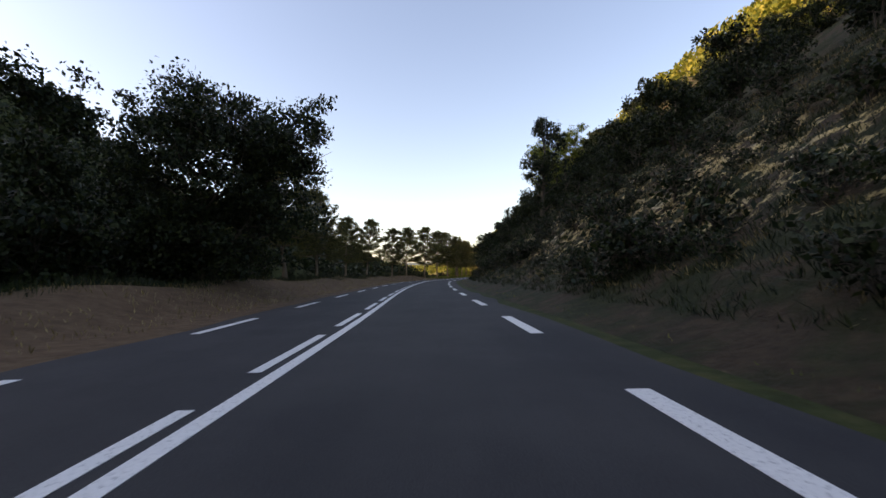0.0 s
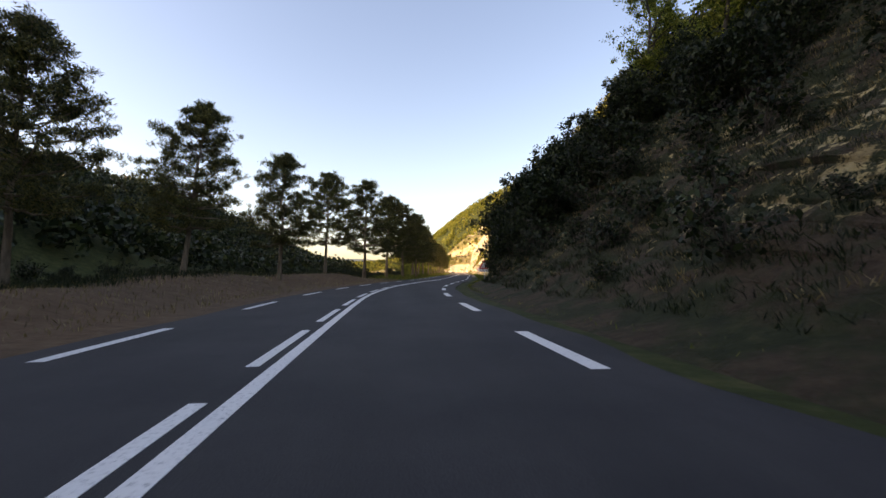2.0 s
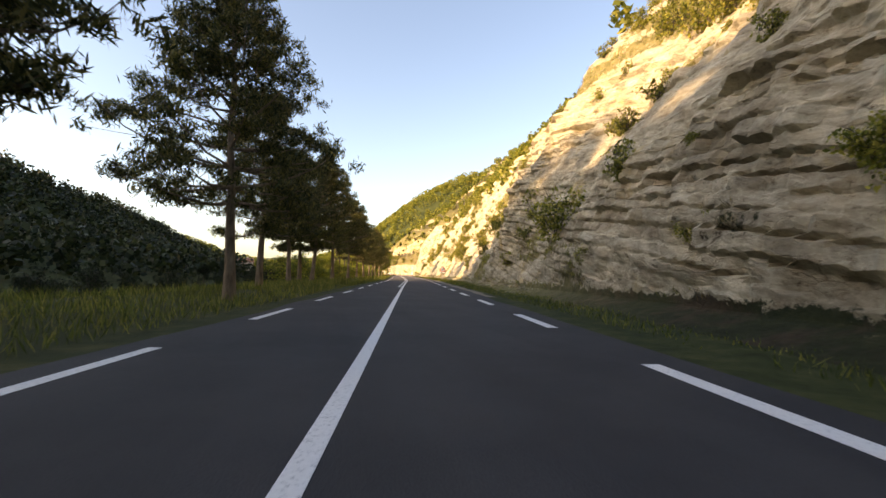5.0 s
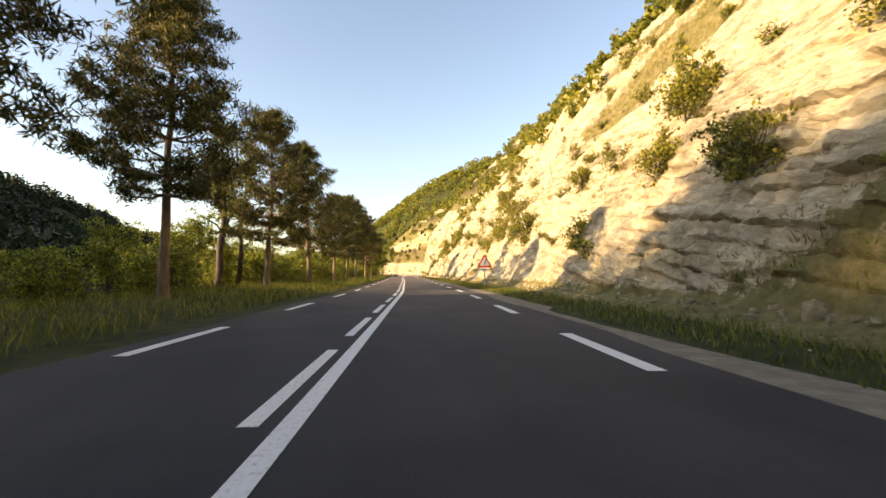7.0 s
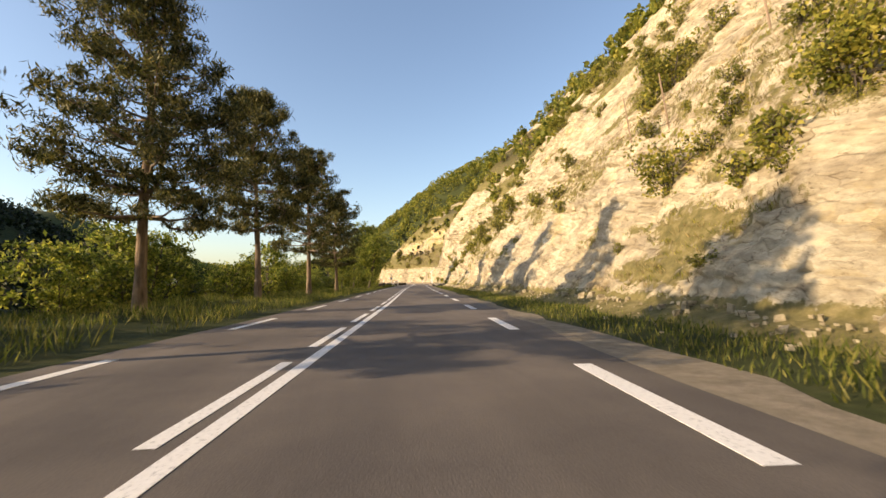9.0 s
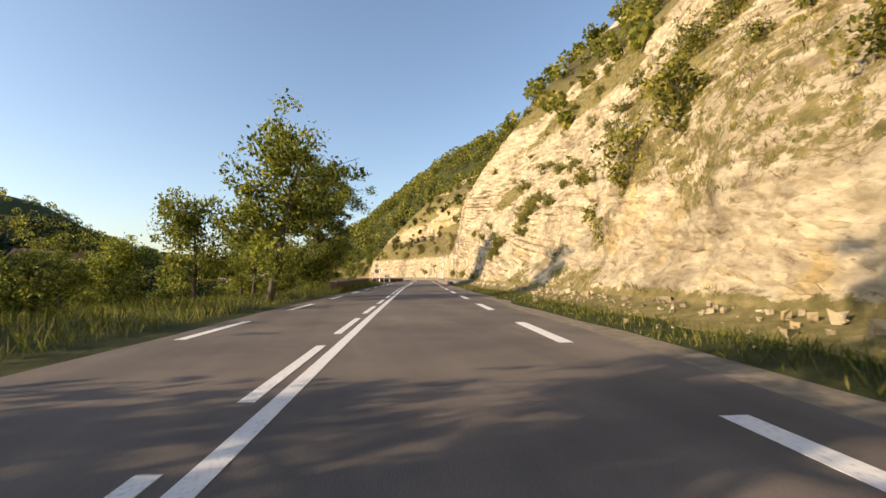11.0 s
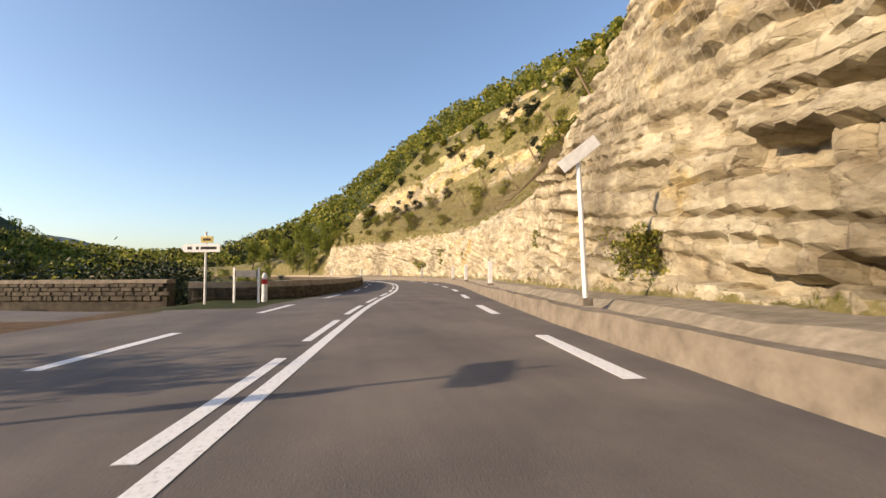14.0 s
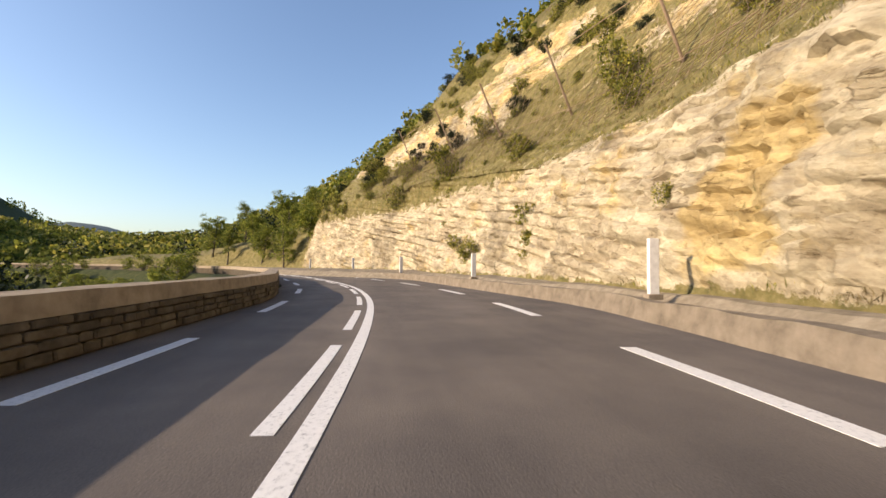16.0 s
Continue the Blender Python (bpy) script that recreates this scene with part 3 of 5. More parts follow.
def with_veg(me, veg, lush_shade=None, ochre=None, brown=None):
    if brown is not None:
        me.attributes.new("brown", "FLOAT", "POINT").data.foreach_set("value", np.ascontiguousarray(brown, np.float32))
    if ochre is not None:
        me.attributes.new("ochre", "FLOAT", "POINT").data.foreach_set("value", np.ascontiguousarray(ochre, np.float32))
    if lush_shade is not None:
        me.attributes.new("lush_shade", "FLOAT", "POINT").data.foreach_set("value", np.ascontiguousarray(lush_shade, np.float32))
    me.attributes.new("veg", "FLOAT", "POINT").data.foreach_set("value", np.ascontiguousarray(veg, np.float32))
    return me


def ochre_stain(s, z):
    """Where the rock is stained yellow: one recent scar by the bend, and the upper outcrops."""
    scar = np.exp(-((s - 339.0 + 0.4 * np.sin(z * 2.1)) / 1.05) ** 4 - ((z - 2.7) / 1.5) ** 4) * 1.6
    high = 0.45 * smooth(290, 330, s) * smooth(11, 14, z)
    return np.maximum(np.maximum(scar, high), 0.7 * (1 - smooth(96, 106, s))).ravel()


def brown_rubble(s, z):
    """Where brown earth and rubble cling to the rock."""
    patch = smooth(0.40, 0.58, rough_field(s / 6, z / 3, 91, 4))
    middle = smooth(158, 172, s) * (1 - smooth(258, 268, s)) * (1 - smooth(7, 11, z))
    bend = 0.45 * smooth(318, 330, s) * (1 - smooth(12, 18, z))
    bank = 1.6 * (1 - smooth(58, 70, s))
    return (0.62 * patch * np.maximum(middle, bend) + 0.5 * bank).ravel()


def lush_shade_map(s, z):
    """Dark green standing in for shade first, real green high up, 0 where sunburnt."""
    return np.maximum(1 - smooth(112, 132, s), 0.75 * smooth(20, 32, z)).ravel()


ROWS = np.r_[np.arange(0, 15, 0.10), np.arange(15, 20, 0.17), np.arange(20, 30, 0.4), np.arange(30, 48, 0.9), np.arange(48, 110, 2.5), np.arange(110, 420, 14)]
verts, faces, veg, SHEET = cliff_sheet(-60, 470, 0.20, ROWS)
cliff = new("rock_slope", with_veg(mesh_of("rock_slope", verts, faces, ROCK, False), veg, lush_shade_map(SHEET[0], SHEET[2]), ochre_stain(SHEET[0], SHEET[2]), brown_rubble(SHEET[0], SHEET[2])))
tagged(cliff, "pale bedded limestone cliff with ochre stains and dry grass ledges", "cliff", kind="structure")

d_left = np.r_[-1500, -900, -600, -420, np.arange(-320, -110, 14), np.arange(-110, -40, 5), np.arange(-40, -16, 1.5), np.arange(-16, 6.6, 0.5), 8.5]
s_left = np.r_[-900, -500, -300, -200, -140, -100, np.arange(-70, 480, 1.1), 520, 580, 680, 900, 1300]
SL, DL = np.meshgrid(s_left, d_left, indexing="ij")
gx, gy = spot(SL, DL)
gz = left_height(SL, DL)
n, m = SL.shape
idx = np.arange(n * m).reshape(n, m)
gf = np.stack([idx[:-1, :-1], idx[:-1, 1:], idx[1:, 1:], idx[1:, :-1]], -1).reshape(-1, 4)[:, ::-1]
earth = (1 - smooth(88, 104, SL)) * smooth(-10.2, -8.2, DL) * (1 - smooth(-4, 0, DL))
side = smooth(296, 299, SL) * (1 - smooth(308, 311, SL)) * smooth(-24, -18, DL)
gveg = np.clip(1 - 0.9 * earth - 0.8 * side, 0, 1)
ground = new("ground", with_veg(mesh_of("ground", np.stack([gx, gy, gz], -1).reshape(-1, 3), gf, GROUND, True), gveg.ravel()))
tagged(ground, "grassy and earthy valley ground running up into wooded hills", "ground", kind="structure")


# ---- road and markings ----
def ribbon(name, s0, s1, d0, d1, z, material, ds=1.0, thick=0.0):
    s = np.arange(s0, s1 + ds * 0.5, ds)
    d0, d1 = np.broadcast_to(d0, s.shape), np.broadcast_to(d1, s.shape)
    rows = [(d0, z - thick), (d0, z), (d1, z), (d1, z - thick)] if thick else [(d0, z), (d1, z)]
    pts = [np.stack([*spot(s, d), np.full(len(s), h)], -1) for d, h in rows]
    v = np.stack(pts, 1).reshape(-1, 3)
    k = len(rows)
    idx = np.arange(len(s) * k).reshape(-1, k)
    f = np.concatenate([np.stack([idx[:-1, j], idx[:-1, j + 1], idx[1:, j + 1], idx[1:, j]], -1)[:, ::-1] for j in range(k - 1)])
    return mesh_of(name, v, f, material, False)


s_road = np.arange(S_MIN - 60, 470, 1.0)
left_edge = -3.15 - 0.25 * field(s_road / 3, s_road * 0, 61) + 0.25 * smooth(312, 325, s_road)
right_edge = 4.0 + 0.35 * field(s_road / 2.5, s_road * 0, 62) + 0.45 * smooth(283, 286, s_road) + 0.9 * smooth(322, 342, s_road)
road = new("road", ribbon("road", S_MIN - 60, 469.2, left_edge, right_edge, 0.0, ASPHALT, 1.0, 0.05))
tagged(road, "worn dark grey asphalt two-lane mountain road", "road", kind="structure")
shoulder = new("shoulder", ribbon("shoulder", 126, 284, 3.6, 4.55 + 0.6 * field(np.arange(126, 284.5, 1.0) / 1.7, np.zeros(159), 63), -0.012, GRAVEL, 1.0, 0.03))
tagged(shoulder, "pale gravel shoulder beside the asphalt", "road shoulder", kind="structure")

side_s, side_d = np.meshgrid(np.arange(298.6, 308.7, 0.5), np.r_[-3.0, -3.6, np.arange(-4.5, -21, -1.0)], indexing="ij")
side_s = side_s + np.where(side_d < -4, 0.0, 0.0) - (303.5 - side_s) * 0.35 * smooth(-8, -3, side_d) + 0.25 * (-side_d - 3)
sx, sy = spot(side_s, side_d)
sn, sm = side_s.shape
six = np.arange(sn * sm).reshape(sn, sm)
sfc = np.stack([six[:-1, :-1], six[:-1, 1:], six[1:, 1:], six[1:, :-1]], -1).reshape(-1, 4)
side_road = new("side_road", mesh_of("side_road", np.stack([sx, sy, 0 * sx - 0.006], -1).reshape(-1, 3), sfc, ASPHALT, False))
tagged(side_road, "pale worn asphalt side road joining at the parapet gap", "side road", kind="structure")

DASH_AT = np.array([(9, 0), (42.25, 5), (63.25, 8), (88.75, 12), (141.5, 20), (162.15, 23), (217, 31), (288.9, 42), (316, 46), (341.6, 50)], float)


def dash_s(k):
    if k < 0:
        return 9 + 6.6 * k
    if k > 50:
        return 341.6 + 6.4 * (k - 50)
    return float(np.interp(k, DASH_AT[:, 1], DASH_AT[:, 0]))


def marking(name, label):
    return tagged(new(name), label, "road marking", kind="structure")


right_marks = marking("edge_line_right", "white dashed edge line painted on the asphalt")
left_marks = marking("edge_line_left", "white dashed edge line painted on the asphalt")
centre_marks = marking("centre_line", "white solid centre line with dashes alongside")
for k in range(-6, 70):
    s = dash_s(k)
    part("dash", ribbon("dash", s - 1.5, s + 1.5, 3.32, 3.54, 0.005, PAINT, 0.75, 0.004), PAINT, right_marks)
    e = -2.86 + 0.5 * float(smooth(300, 325, s))
    part("dash", ribbon("dash", s - 0.5, s + 2.5, e, e + 0.18, 0.005, PAINT, 0.75, 0.004), PAINT, left_marks)
part("solid_line", ribbon("solid_line", -70, 460, -0.075, 0.085, 0.005, PAINT, 1.0, 0.004), PAINT, centre_marks)
s = -60.0
while s < 452:
    if not 100 < s < 138:
        part("dash", ribbon("dash", s, s + 3.0, -0.34, -0.2, 0.005, PAINT, 0.75, 0.004), PAINT, centre_marks)
    s += 4.33


# ---- trees and scrub ----
def pine(name, seed, h, spread, bare=0.3, dense=1.0):
    """A black pine: bent trunk, tiers of limbs, needle tufts at the twigs."""
    rng = np.random.default_rng(seed)
    lean = rng.normal(0, 0.025, 2)
    wob = rng.normal(0, 0.10, (9, 2))
    k = np.linspace(0, 1, 9)
    trunk = np.c_[lean[0] * h * k + wob[:, 0] * k, lean[1] * h * k + wob[:, 1] * k, h * 0.97 * k]
    rad = 0.0165 * h * (1 - 0.9 * k) + 0.012
    rad[0] *= 1.25
    paths = [list(zip(trunk, rad))]
    tips = []
    tiers = int(13 * dense)
    for i in range(tiers):
        u = bare + (0.985 - bare) * (i / (tiers - 1)) ** 0.92 + rng.uniform(-0.012, 0.012)
        base = np.array([np.interp(u, k, trunk[:, c]) for c in range(3)])
        v = (u - bare) / (1 - bare)
        shape = np.interp(v, [0, 0.12, 0.3, 0.55, 0.8, 1.0], [0.80, 1.0, 0.93, 0.70, 0.42, 0.12])
        turn = rng.uniform(0, 2 * np.pi)
        arms = rng.integers(4, 7)
        for j in range(arms):
            ang = turn + 2 * np.pi * j / arms + rng.normal(0, 0.3)
            reach = spread * shape * rng.uniform(0.6, 1.15)
            up = -0.10 + 0.75 * v + rng.normal(0, 0.08)
            q = np.linspace(0, 1, 6)
            limb = base + np.c_[np.cos(ang) * reach * q, np.sin(ang) * reach * q, reach * (up * q + 0.22 * q ** 3)]
            limb[1:] += rng.normal(0, 0.045, (5, 3))
            paths.append(list(zip(limb, np.linspace(0.0065 * h * (1.1 - 0.7 * u), 0.012, 6))))
            for w in range(int(5 + reach * 4.0)):
                f = 1 - 0.62 * rng.random() ** 1.5
                p = np.array([np.interp(f, q, limb[:, c]) for c in range(3)])
                o = rng.normal(0, 1, 3) * (0.18 + 0.17 * reach * (1.25 - f), 0.18 + 0.17 * reach * (1.25 - f), 0.10) + (0, 0, 0.10)
                tips.append(p + o)
                if w % 3 == 0:
                    paths.append([(p, 0.012), (p + o, 0.006)])
    tips.append(trunk[-1])
    tips = np.array(tips)
    per = 46
    c = np.repeat(tips, per, 0) + rng.normal(0, 1, (len(tips) * per, 3)) * (0.14, 0.14, 0.10)
    a = unit(rng, len(c))
    a[:, 2] = np.abs(a[:, 2]) * 0.9 + 0.2
    b = np.cross(a, unit(rng, len(c)))
    b /= np.linalg.norm(b, axis=1)[:, None]
    ln = rng.uniform(0.16, 0.32, len(c))[:, None]
    lv, lf = blades(c, a * ln, b * rng.uniform(0.032, 0.058, len(c))[:, None])
    tv, tf = tubes(paths, 6)
    tree = new(name)
    part("trunk", mesh_of("trunk", tv, tf, PINE_BARK, True), PINE_BARK, tree)
    part("crown", mesh_of("crown", lv, lf, NEEDLES, False), NEEDLES, tree)
    return tree


def broadleaf(name, seed, h, spread, leaves=9000, leaf=0.17, bare=0.2, material=None, trunks=1, limbs=16, puff_cap=2.5, sides=5):
    """A leafy tree: forked limbs and clouds of separate leaves with gaps."""
    rng = np.random.default_rng(seed)
    paths, tips = [], []
    for t in range(trunks):
        lean = rng.normal(0, 0.05 + 0.10 * (trunks > 1), 2)
        k = np.linspace(0, 1, 8)
        wob = rng.normal(0, 0.014 * h, (8, 2))
        trunk = np.c_[lean[0] * h * k + wob[:, 0] * k, lean[1] * h * k + wob[:, 1] * k, h * 0.9 * k]
        paths.append(list(zip(trunk, 0.022 * h / trunks ** 0.5 * (1 - 0.88 * k) + 0.008)))
        for i in range(int(limbs / trunks ** 0.5)):
            u = rng.uniform(bare, 0.95)
            base = np.array([np.interp(u, k, trunk[:, c]) for c in range(3)])
            shape = np.sin(np.pi * np.clip((u - bare + 0.2) / (1.25 - bare), 0, 1)) ** 0.6
            ang, reach = rng.uniform(0, 2 * np.pi), spread * shape * rng.uniform(0.55, 1.1)
            q = np.linspace(0, 1, 5)
            limb = base + np.c_[np.cos(ang) * reach * q, np.sin(ang) * reach * q, reach * rng.uniform(0.35, 0.95) * q]
            limb[1:] += rng.normal(0, 0.05 * reach, (4, 3))
            paths.append(list(zip(limb, np.linspace(0.008 * h * (1.2 - u), 0.008, 5))))
            for w in range(6):
                f = rng.uniform(0.3, 1.0)
                p = np.array([np.interp(f, q, limb[:, c]) for c in range(3)])
                o = rng.normal(0, 0.28 * spread * 0.6, 3).clip(-0.3 * spread, 0.3 * spread)
                tips.append(p + o)
                paths.append([(p, 0.012), (p + o * 0.5 + rng.normal(0, 0.05, 3), 0.008), (p + o, 0.004)])
        tips.append(trunk[-1])
    tips = np.array(tips)
    pick = rng.integers(0, len(tips), leaves)
    puff = rng.uniform(0.5, 1.2, len(tips))[pick][:, None]
    c = tips[pick] + rng.normal(0, 1, (leaves, 3)).clip(-1.9, 1.9) * puff * 0.14 * min(spread, puff_cap) * (1, 1, 0.75)
    c[:, 2] = np.maximum(c[:, 2], 0.12)
    lv, lf = leafage(rng, c, leaf, 0.62, 0.25)
    tv, tf = tubes(paths, sides)
    tree = new(name)
    mat = material or LEAVES
    part("trunk", mesh_of("trunk", tv, tf, BARK, True), BARK, tree)
    part("crown", mesh_of("crown", lv, lf, mat, False), mat, tree)
    return tree


def shrub(name, seed, h, spread, leaves, leaf, material):
    return broadleaf(name, seed, h, spread, leaves, leaf, 0.05, material, 4, 9, 2.5, 3)


def scatter_copies(kinds, places, label, category, group):
    """Places are poses; the first of each kind is moved, the others are copies."""
    used = set()
    for k, m in places:
        src = kinds[k]
        tagged(src, label, category, group)
        if k not in used:
            used.add(k)
            src.matrix_world = m
            kinds[k] = src
        else:
            copy_thing_scaled(src, m)


def copy_thing_scaled(src, m):
    ob = copy_thing(src, Matrix.Identity(4))
    ob.matrix_basis = m
    return ob


rng = np.random.default_rng(7)


def face_curve(s):
    d, z = face_profile(np.full(160, float(s)), np.linspace(0, 80, 160))
    return d, z


def land(s, d):
    return float(left_height(s, d))


pines = [pine("pine_tree", 11, 11.5, 3.8, 0.31), pine("pine_tree", 12, 11.2, 2.9, 0.34), pine("pine_tree", 13, 12.0, 3.7, 0.28), pine("pine_tree", 14, 11.2, 3.3, 0.30)]
spots = []
for s, d, kind, top in [(35.8, -9.8, 2, 12.6), (46.8, -10.5, 3, 11.1), (57.4, -10.1, 0, 9.5), (65.4, -9.4, 2, 10.3), (72.0, -7.2, 3, 9.6), (82.7, -8.1, 0, 10.8), (90.3, -6.8, 2, 11.5),
                        (100.2, -6.8, 1, 11.8), (110.7, -6.4, 3, 12.2), (120.6, -5.6, 0, 11.9), (129, -7.4, 3, 11.6), (138.4, -8.4, 1, 11.2), (145, -8.2, 2, 12.2), (146.8, -9.7, 3, 11.8),
                        (155.3, -8.2, 0, 13.2), (164.7, -7.8, 1, 11.9), (176.0, -8.0, 3, 11.5), (186.5, -7.7, 2, 12.4), (197.3, -7.5, 0, 10.2), (207.1, -7.4, 3, 11.9), (217.3, -7.3, 1, 12.8),
                        (225.7, -6.5, 0, 11.9), (234.4, -6.0, 3, 10.2)]:
    spots.append((kind, stand(s, d, land(s, d) - 0.1, rng.uniform(0, 360), (top - 0.2 - land(s, d)) / (11.5, 11.2, 12.0, 11.2)[kind] - 0.06)))
scatter_copies(pines, spots, "tall black pine with a bare lower trunk beside the road", "pine tree", "pines along the road")

# Oaks with the shade they stand in put into their leaf colour.
shady = [broadleaf("oak_tree", 21, 9.0, 2.9, 9000, 0.20, 0.2, SHADE_EVERGREEN), broadleaf("oak_tree", 22, 7.5, 2.6, 8000, 0.19, 0.15, SHADE_EVERGREEN), broadleaf("oak_tree", 23, 8.5, 2.2, 7500, 0.18, 0.2, SHADE_EVERGREEN)]
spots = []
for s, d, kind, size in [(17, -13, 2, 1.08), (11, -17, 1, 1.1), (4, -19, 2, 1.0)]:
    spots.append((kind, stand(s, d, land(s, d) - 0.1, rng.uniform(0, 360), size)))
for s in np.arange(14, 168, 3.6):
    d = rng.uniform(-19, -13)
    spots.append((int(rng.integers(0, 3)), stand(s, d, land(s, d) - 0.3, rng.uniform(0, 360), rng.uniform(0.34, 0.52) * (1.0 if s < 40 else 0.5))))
scatter_copies(shady, spots, "leafy holm oak with leaves toned dark for the valley's shade", "tree", "oaks in the shade")
crest = broadleaf("tall_oak", 33, 12.6, 2.5, 11000, 0.19, 0.15, SHADE_EVERGREEN, 1, 34, 2.2)
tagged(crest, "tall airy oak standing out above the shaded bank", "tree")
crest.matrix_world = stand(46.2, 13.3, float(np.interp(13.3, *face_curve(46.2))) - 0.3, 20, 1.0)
great = broadleaf("great_oak", 29, 10.4, 4.4, 52000, 0.20, 0.16, SHADE_EVERGREEN, 3, 36, 3.2)
tagged(great, "broad oak with shade-dark leaves standing alone on the earth verge", "tree")
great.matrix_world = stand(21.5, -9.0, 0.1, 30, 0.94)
trees = [broadleaf("ash_tree", 26, 9.0, 2.9, 8000, 0.20), broadleaf("ash_tree", 27, 7.5, 2.6, 7000, 0.19), broadleaf("ash_tree", 28, 8.5, 2.2, 6500, 0.18, 0.3), broadleaf("ash_tree", 30, 16.5, 2.9, 15000, 0.22, 0.3, None, 2, 30)]
spots = []
for s in np.arange(169, 262, 5.2):
    d = rng.uniform(-18, -11.2)
    spots.append((int(rng.integers(0, 3)), stand(s, d, land(s, d) - 0.2, rng.uniform(0, 360), rng.uniform(0.4, 0.62))))
for s, d, kind, size in [(254.4, -5.2, 0, 0.95), (256, -9, 1, 0.75), (261, -8.2, 2, 0.7), (264, -10, 0, 0.62), (268, -8.4, 1, 0.6), (271.5, -9.5, 2, 0.68), (279, -9.8, 1, 0.66), (285.2, -9.0, 2, 0.66), (288, -11.5, 1, 0.6), (283, -11, 0, 0.5), (390, 9.5, 0, 0.75), (393, 8.0, 1, 0.8), (396, 10.5, 2, 0.8), (399, 8.5, 0, 0.7), (403, 10.0, 1, 0.8), (407, 8.4, 2, 0.7), (412, 9.5, 0, 0.8), (395, 14.0, 1, 0.85), (402, 14.5, 0, 0.8), (410, 14, 2, 0.8), (73, 17.0, 3, 0.72), (64, 20, 3, 0.6), (68, 19, 0, 1.0), (125, 23.5, 1, 0.42), (118, 22, 2, 0.4)]:
    z = land(s, d) if d < 0 else float(np.interp(d, *face_curve(s)))
    spots.append((kind, stand(s, d, z - 0.3, rng.uniform(0, 360), size)))
scatter_copies(trees, spots, "leafy deciduous tree beyond the roadside pines", "tree", "roadside woodland")

birches = [broadleaf("birch_tree", 37, 9.5, 1.5, 2600, 0.14, 0.42, POPLAR, 1, 14, 2.0), broadleaf("birch_tree", 38, 8.5, 1.4, 2300, 0.14, 0.38, POPLAR, 2, 16, 2.0)]
spots = []
for s, d, kind, size in [(178.5, -11.8, 0, 1.25), (179.6, -12.6, 1, 1.3), (181.0, -11.4, 0, 1.0), (188, -11, 1, 0.85), (274.0, -14.5, 0, 0.9)]:
    spots.append((kind, stand(s, d, land(s, d) - 0.1, rng.uniform(0, 360), size)))
scatter_copies(birches, spots, "slender light-leaved birch standing between the pines", "tree", "birches between the pines")

poplar = broadleaf("poplar_tree", 34, 13.9, 4.2, 50000, 0.19, 0.14, POPLAR, 1, 56, 2.4)
tagged(poplar, "tall leafy poplar with a forked dark trunk behind the parapet", "tree")
poplar.matrix_world = stand(279.3, -9.0, -1.2, 40, 1.0)

bushes = [shrub("shrub", 41, 2.0, 1.1, 1900, 0.125, LEAVES), shrub("shrub", 42, 1.6, 1.2, 1800, 0.115, LEAVES), shrub("shrub", 43, 2.4, 1.2, 2000, 0.135, LEAVES)]
# Shaded counterpart of the bushes above: similar build, leaves darkened for shade.
darks = [shrub("shade_dark_bush", 44, 2.0, 1.2, 1900, 0.13, SHADE_EVERGREEN), shrub("shade_dark_bush", 45, 2.5, 1.2, 2000, 0.14, SHADE_EVERGREEN)]
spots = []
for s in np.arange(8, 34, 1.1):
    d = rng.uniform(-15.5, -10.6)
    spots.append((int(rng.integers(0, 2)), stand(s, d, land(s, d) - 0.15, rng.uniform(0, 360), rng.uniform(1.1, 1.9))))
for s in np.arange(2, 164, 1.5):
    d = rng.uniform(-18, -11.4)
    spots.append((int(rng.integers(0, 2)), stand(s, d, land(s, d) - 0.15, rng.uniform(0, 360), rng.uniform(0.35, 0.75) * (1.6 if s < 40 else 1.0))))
scatter_copies(darks, spots, "bush behind the roadside verge with leaves darkened for shade", "bush", "evergreen bushes")
spots = []
for s in np.arange(163, 262, 1.6):
    d = rng.uniform(-14, -9.2)
    spots.append((int(rng.integers(0, 3)), stand(s, d, land(s, d) - 0.15, rng.uniform(0, 360), rng.uniform(0.55, 1.25))))
for s in np.arange(150, 262, 6.0):
    d = rng.uniform(-15, -12)
    spots.append((int(rng.integers(0, 3)), stand(s, d, land(s, d) - 0.15, rng.uniform(0, 360), rng.uniform(1.4, 2.1))))
for s in np.arange(262, 300, 1.5):
    d = rng.uniform(-14, -7.5)
    spots.append((int(rng.integers(0, 3)), stand(s, d, land(s, d) - 0.1, rng.uniform(0, 360), rng.uniform(0.7, 1.3))))
for s in np.arange(376, 432, 1.6):
    d = rng.uniform(-15, -5.2)
    spots.append((int(rng.integers(0, 3)), stand(s, d, land(s, d) - 0.1, rng.uniform(0, 360), rng.uniform(0.6, 1.3))))
scatter_copies(bushes, spots, "dense green leafy bush beside the road", "bush", "bushes along the left verge")


# scrub on the rock slope
def slope_spots(count, seed, s0, s1, v0, v1, need=0.35):
    r = np.random.default_rng(seed)
    S, D, Z, V = SHEET
    out = []
    tries = 0
    while len(out) < count and tries < count * 60:
        tries += 1
        i = int(np.searchsorted(S[:, 0], r.uniform(s0, s1)))
        j = int(np.searchsorted(ROWS, r.uniform(0, 59)))
        if (289 < S[i, j] < 318 and Z[i, j] < 11.5) or (326 < S[i, j] < 346 and Z[i, j] < 9):
            continue
        if s0 <= S[i, j] <= s1 and v0 <= Z[i, j] <= v1 and V[i, j] >= need and ROWS[j] < 60:
            out.append((float(S[i, j]), float(D[i, j]), float(Z[i, j])))
    return out


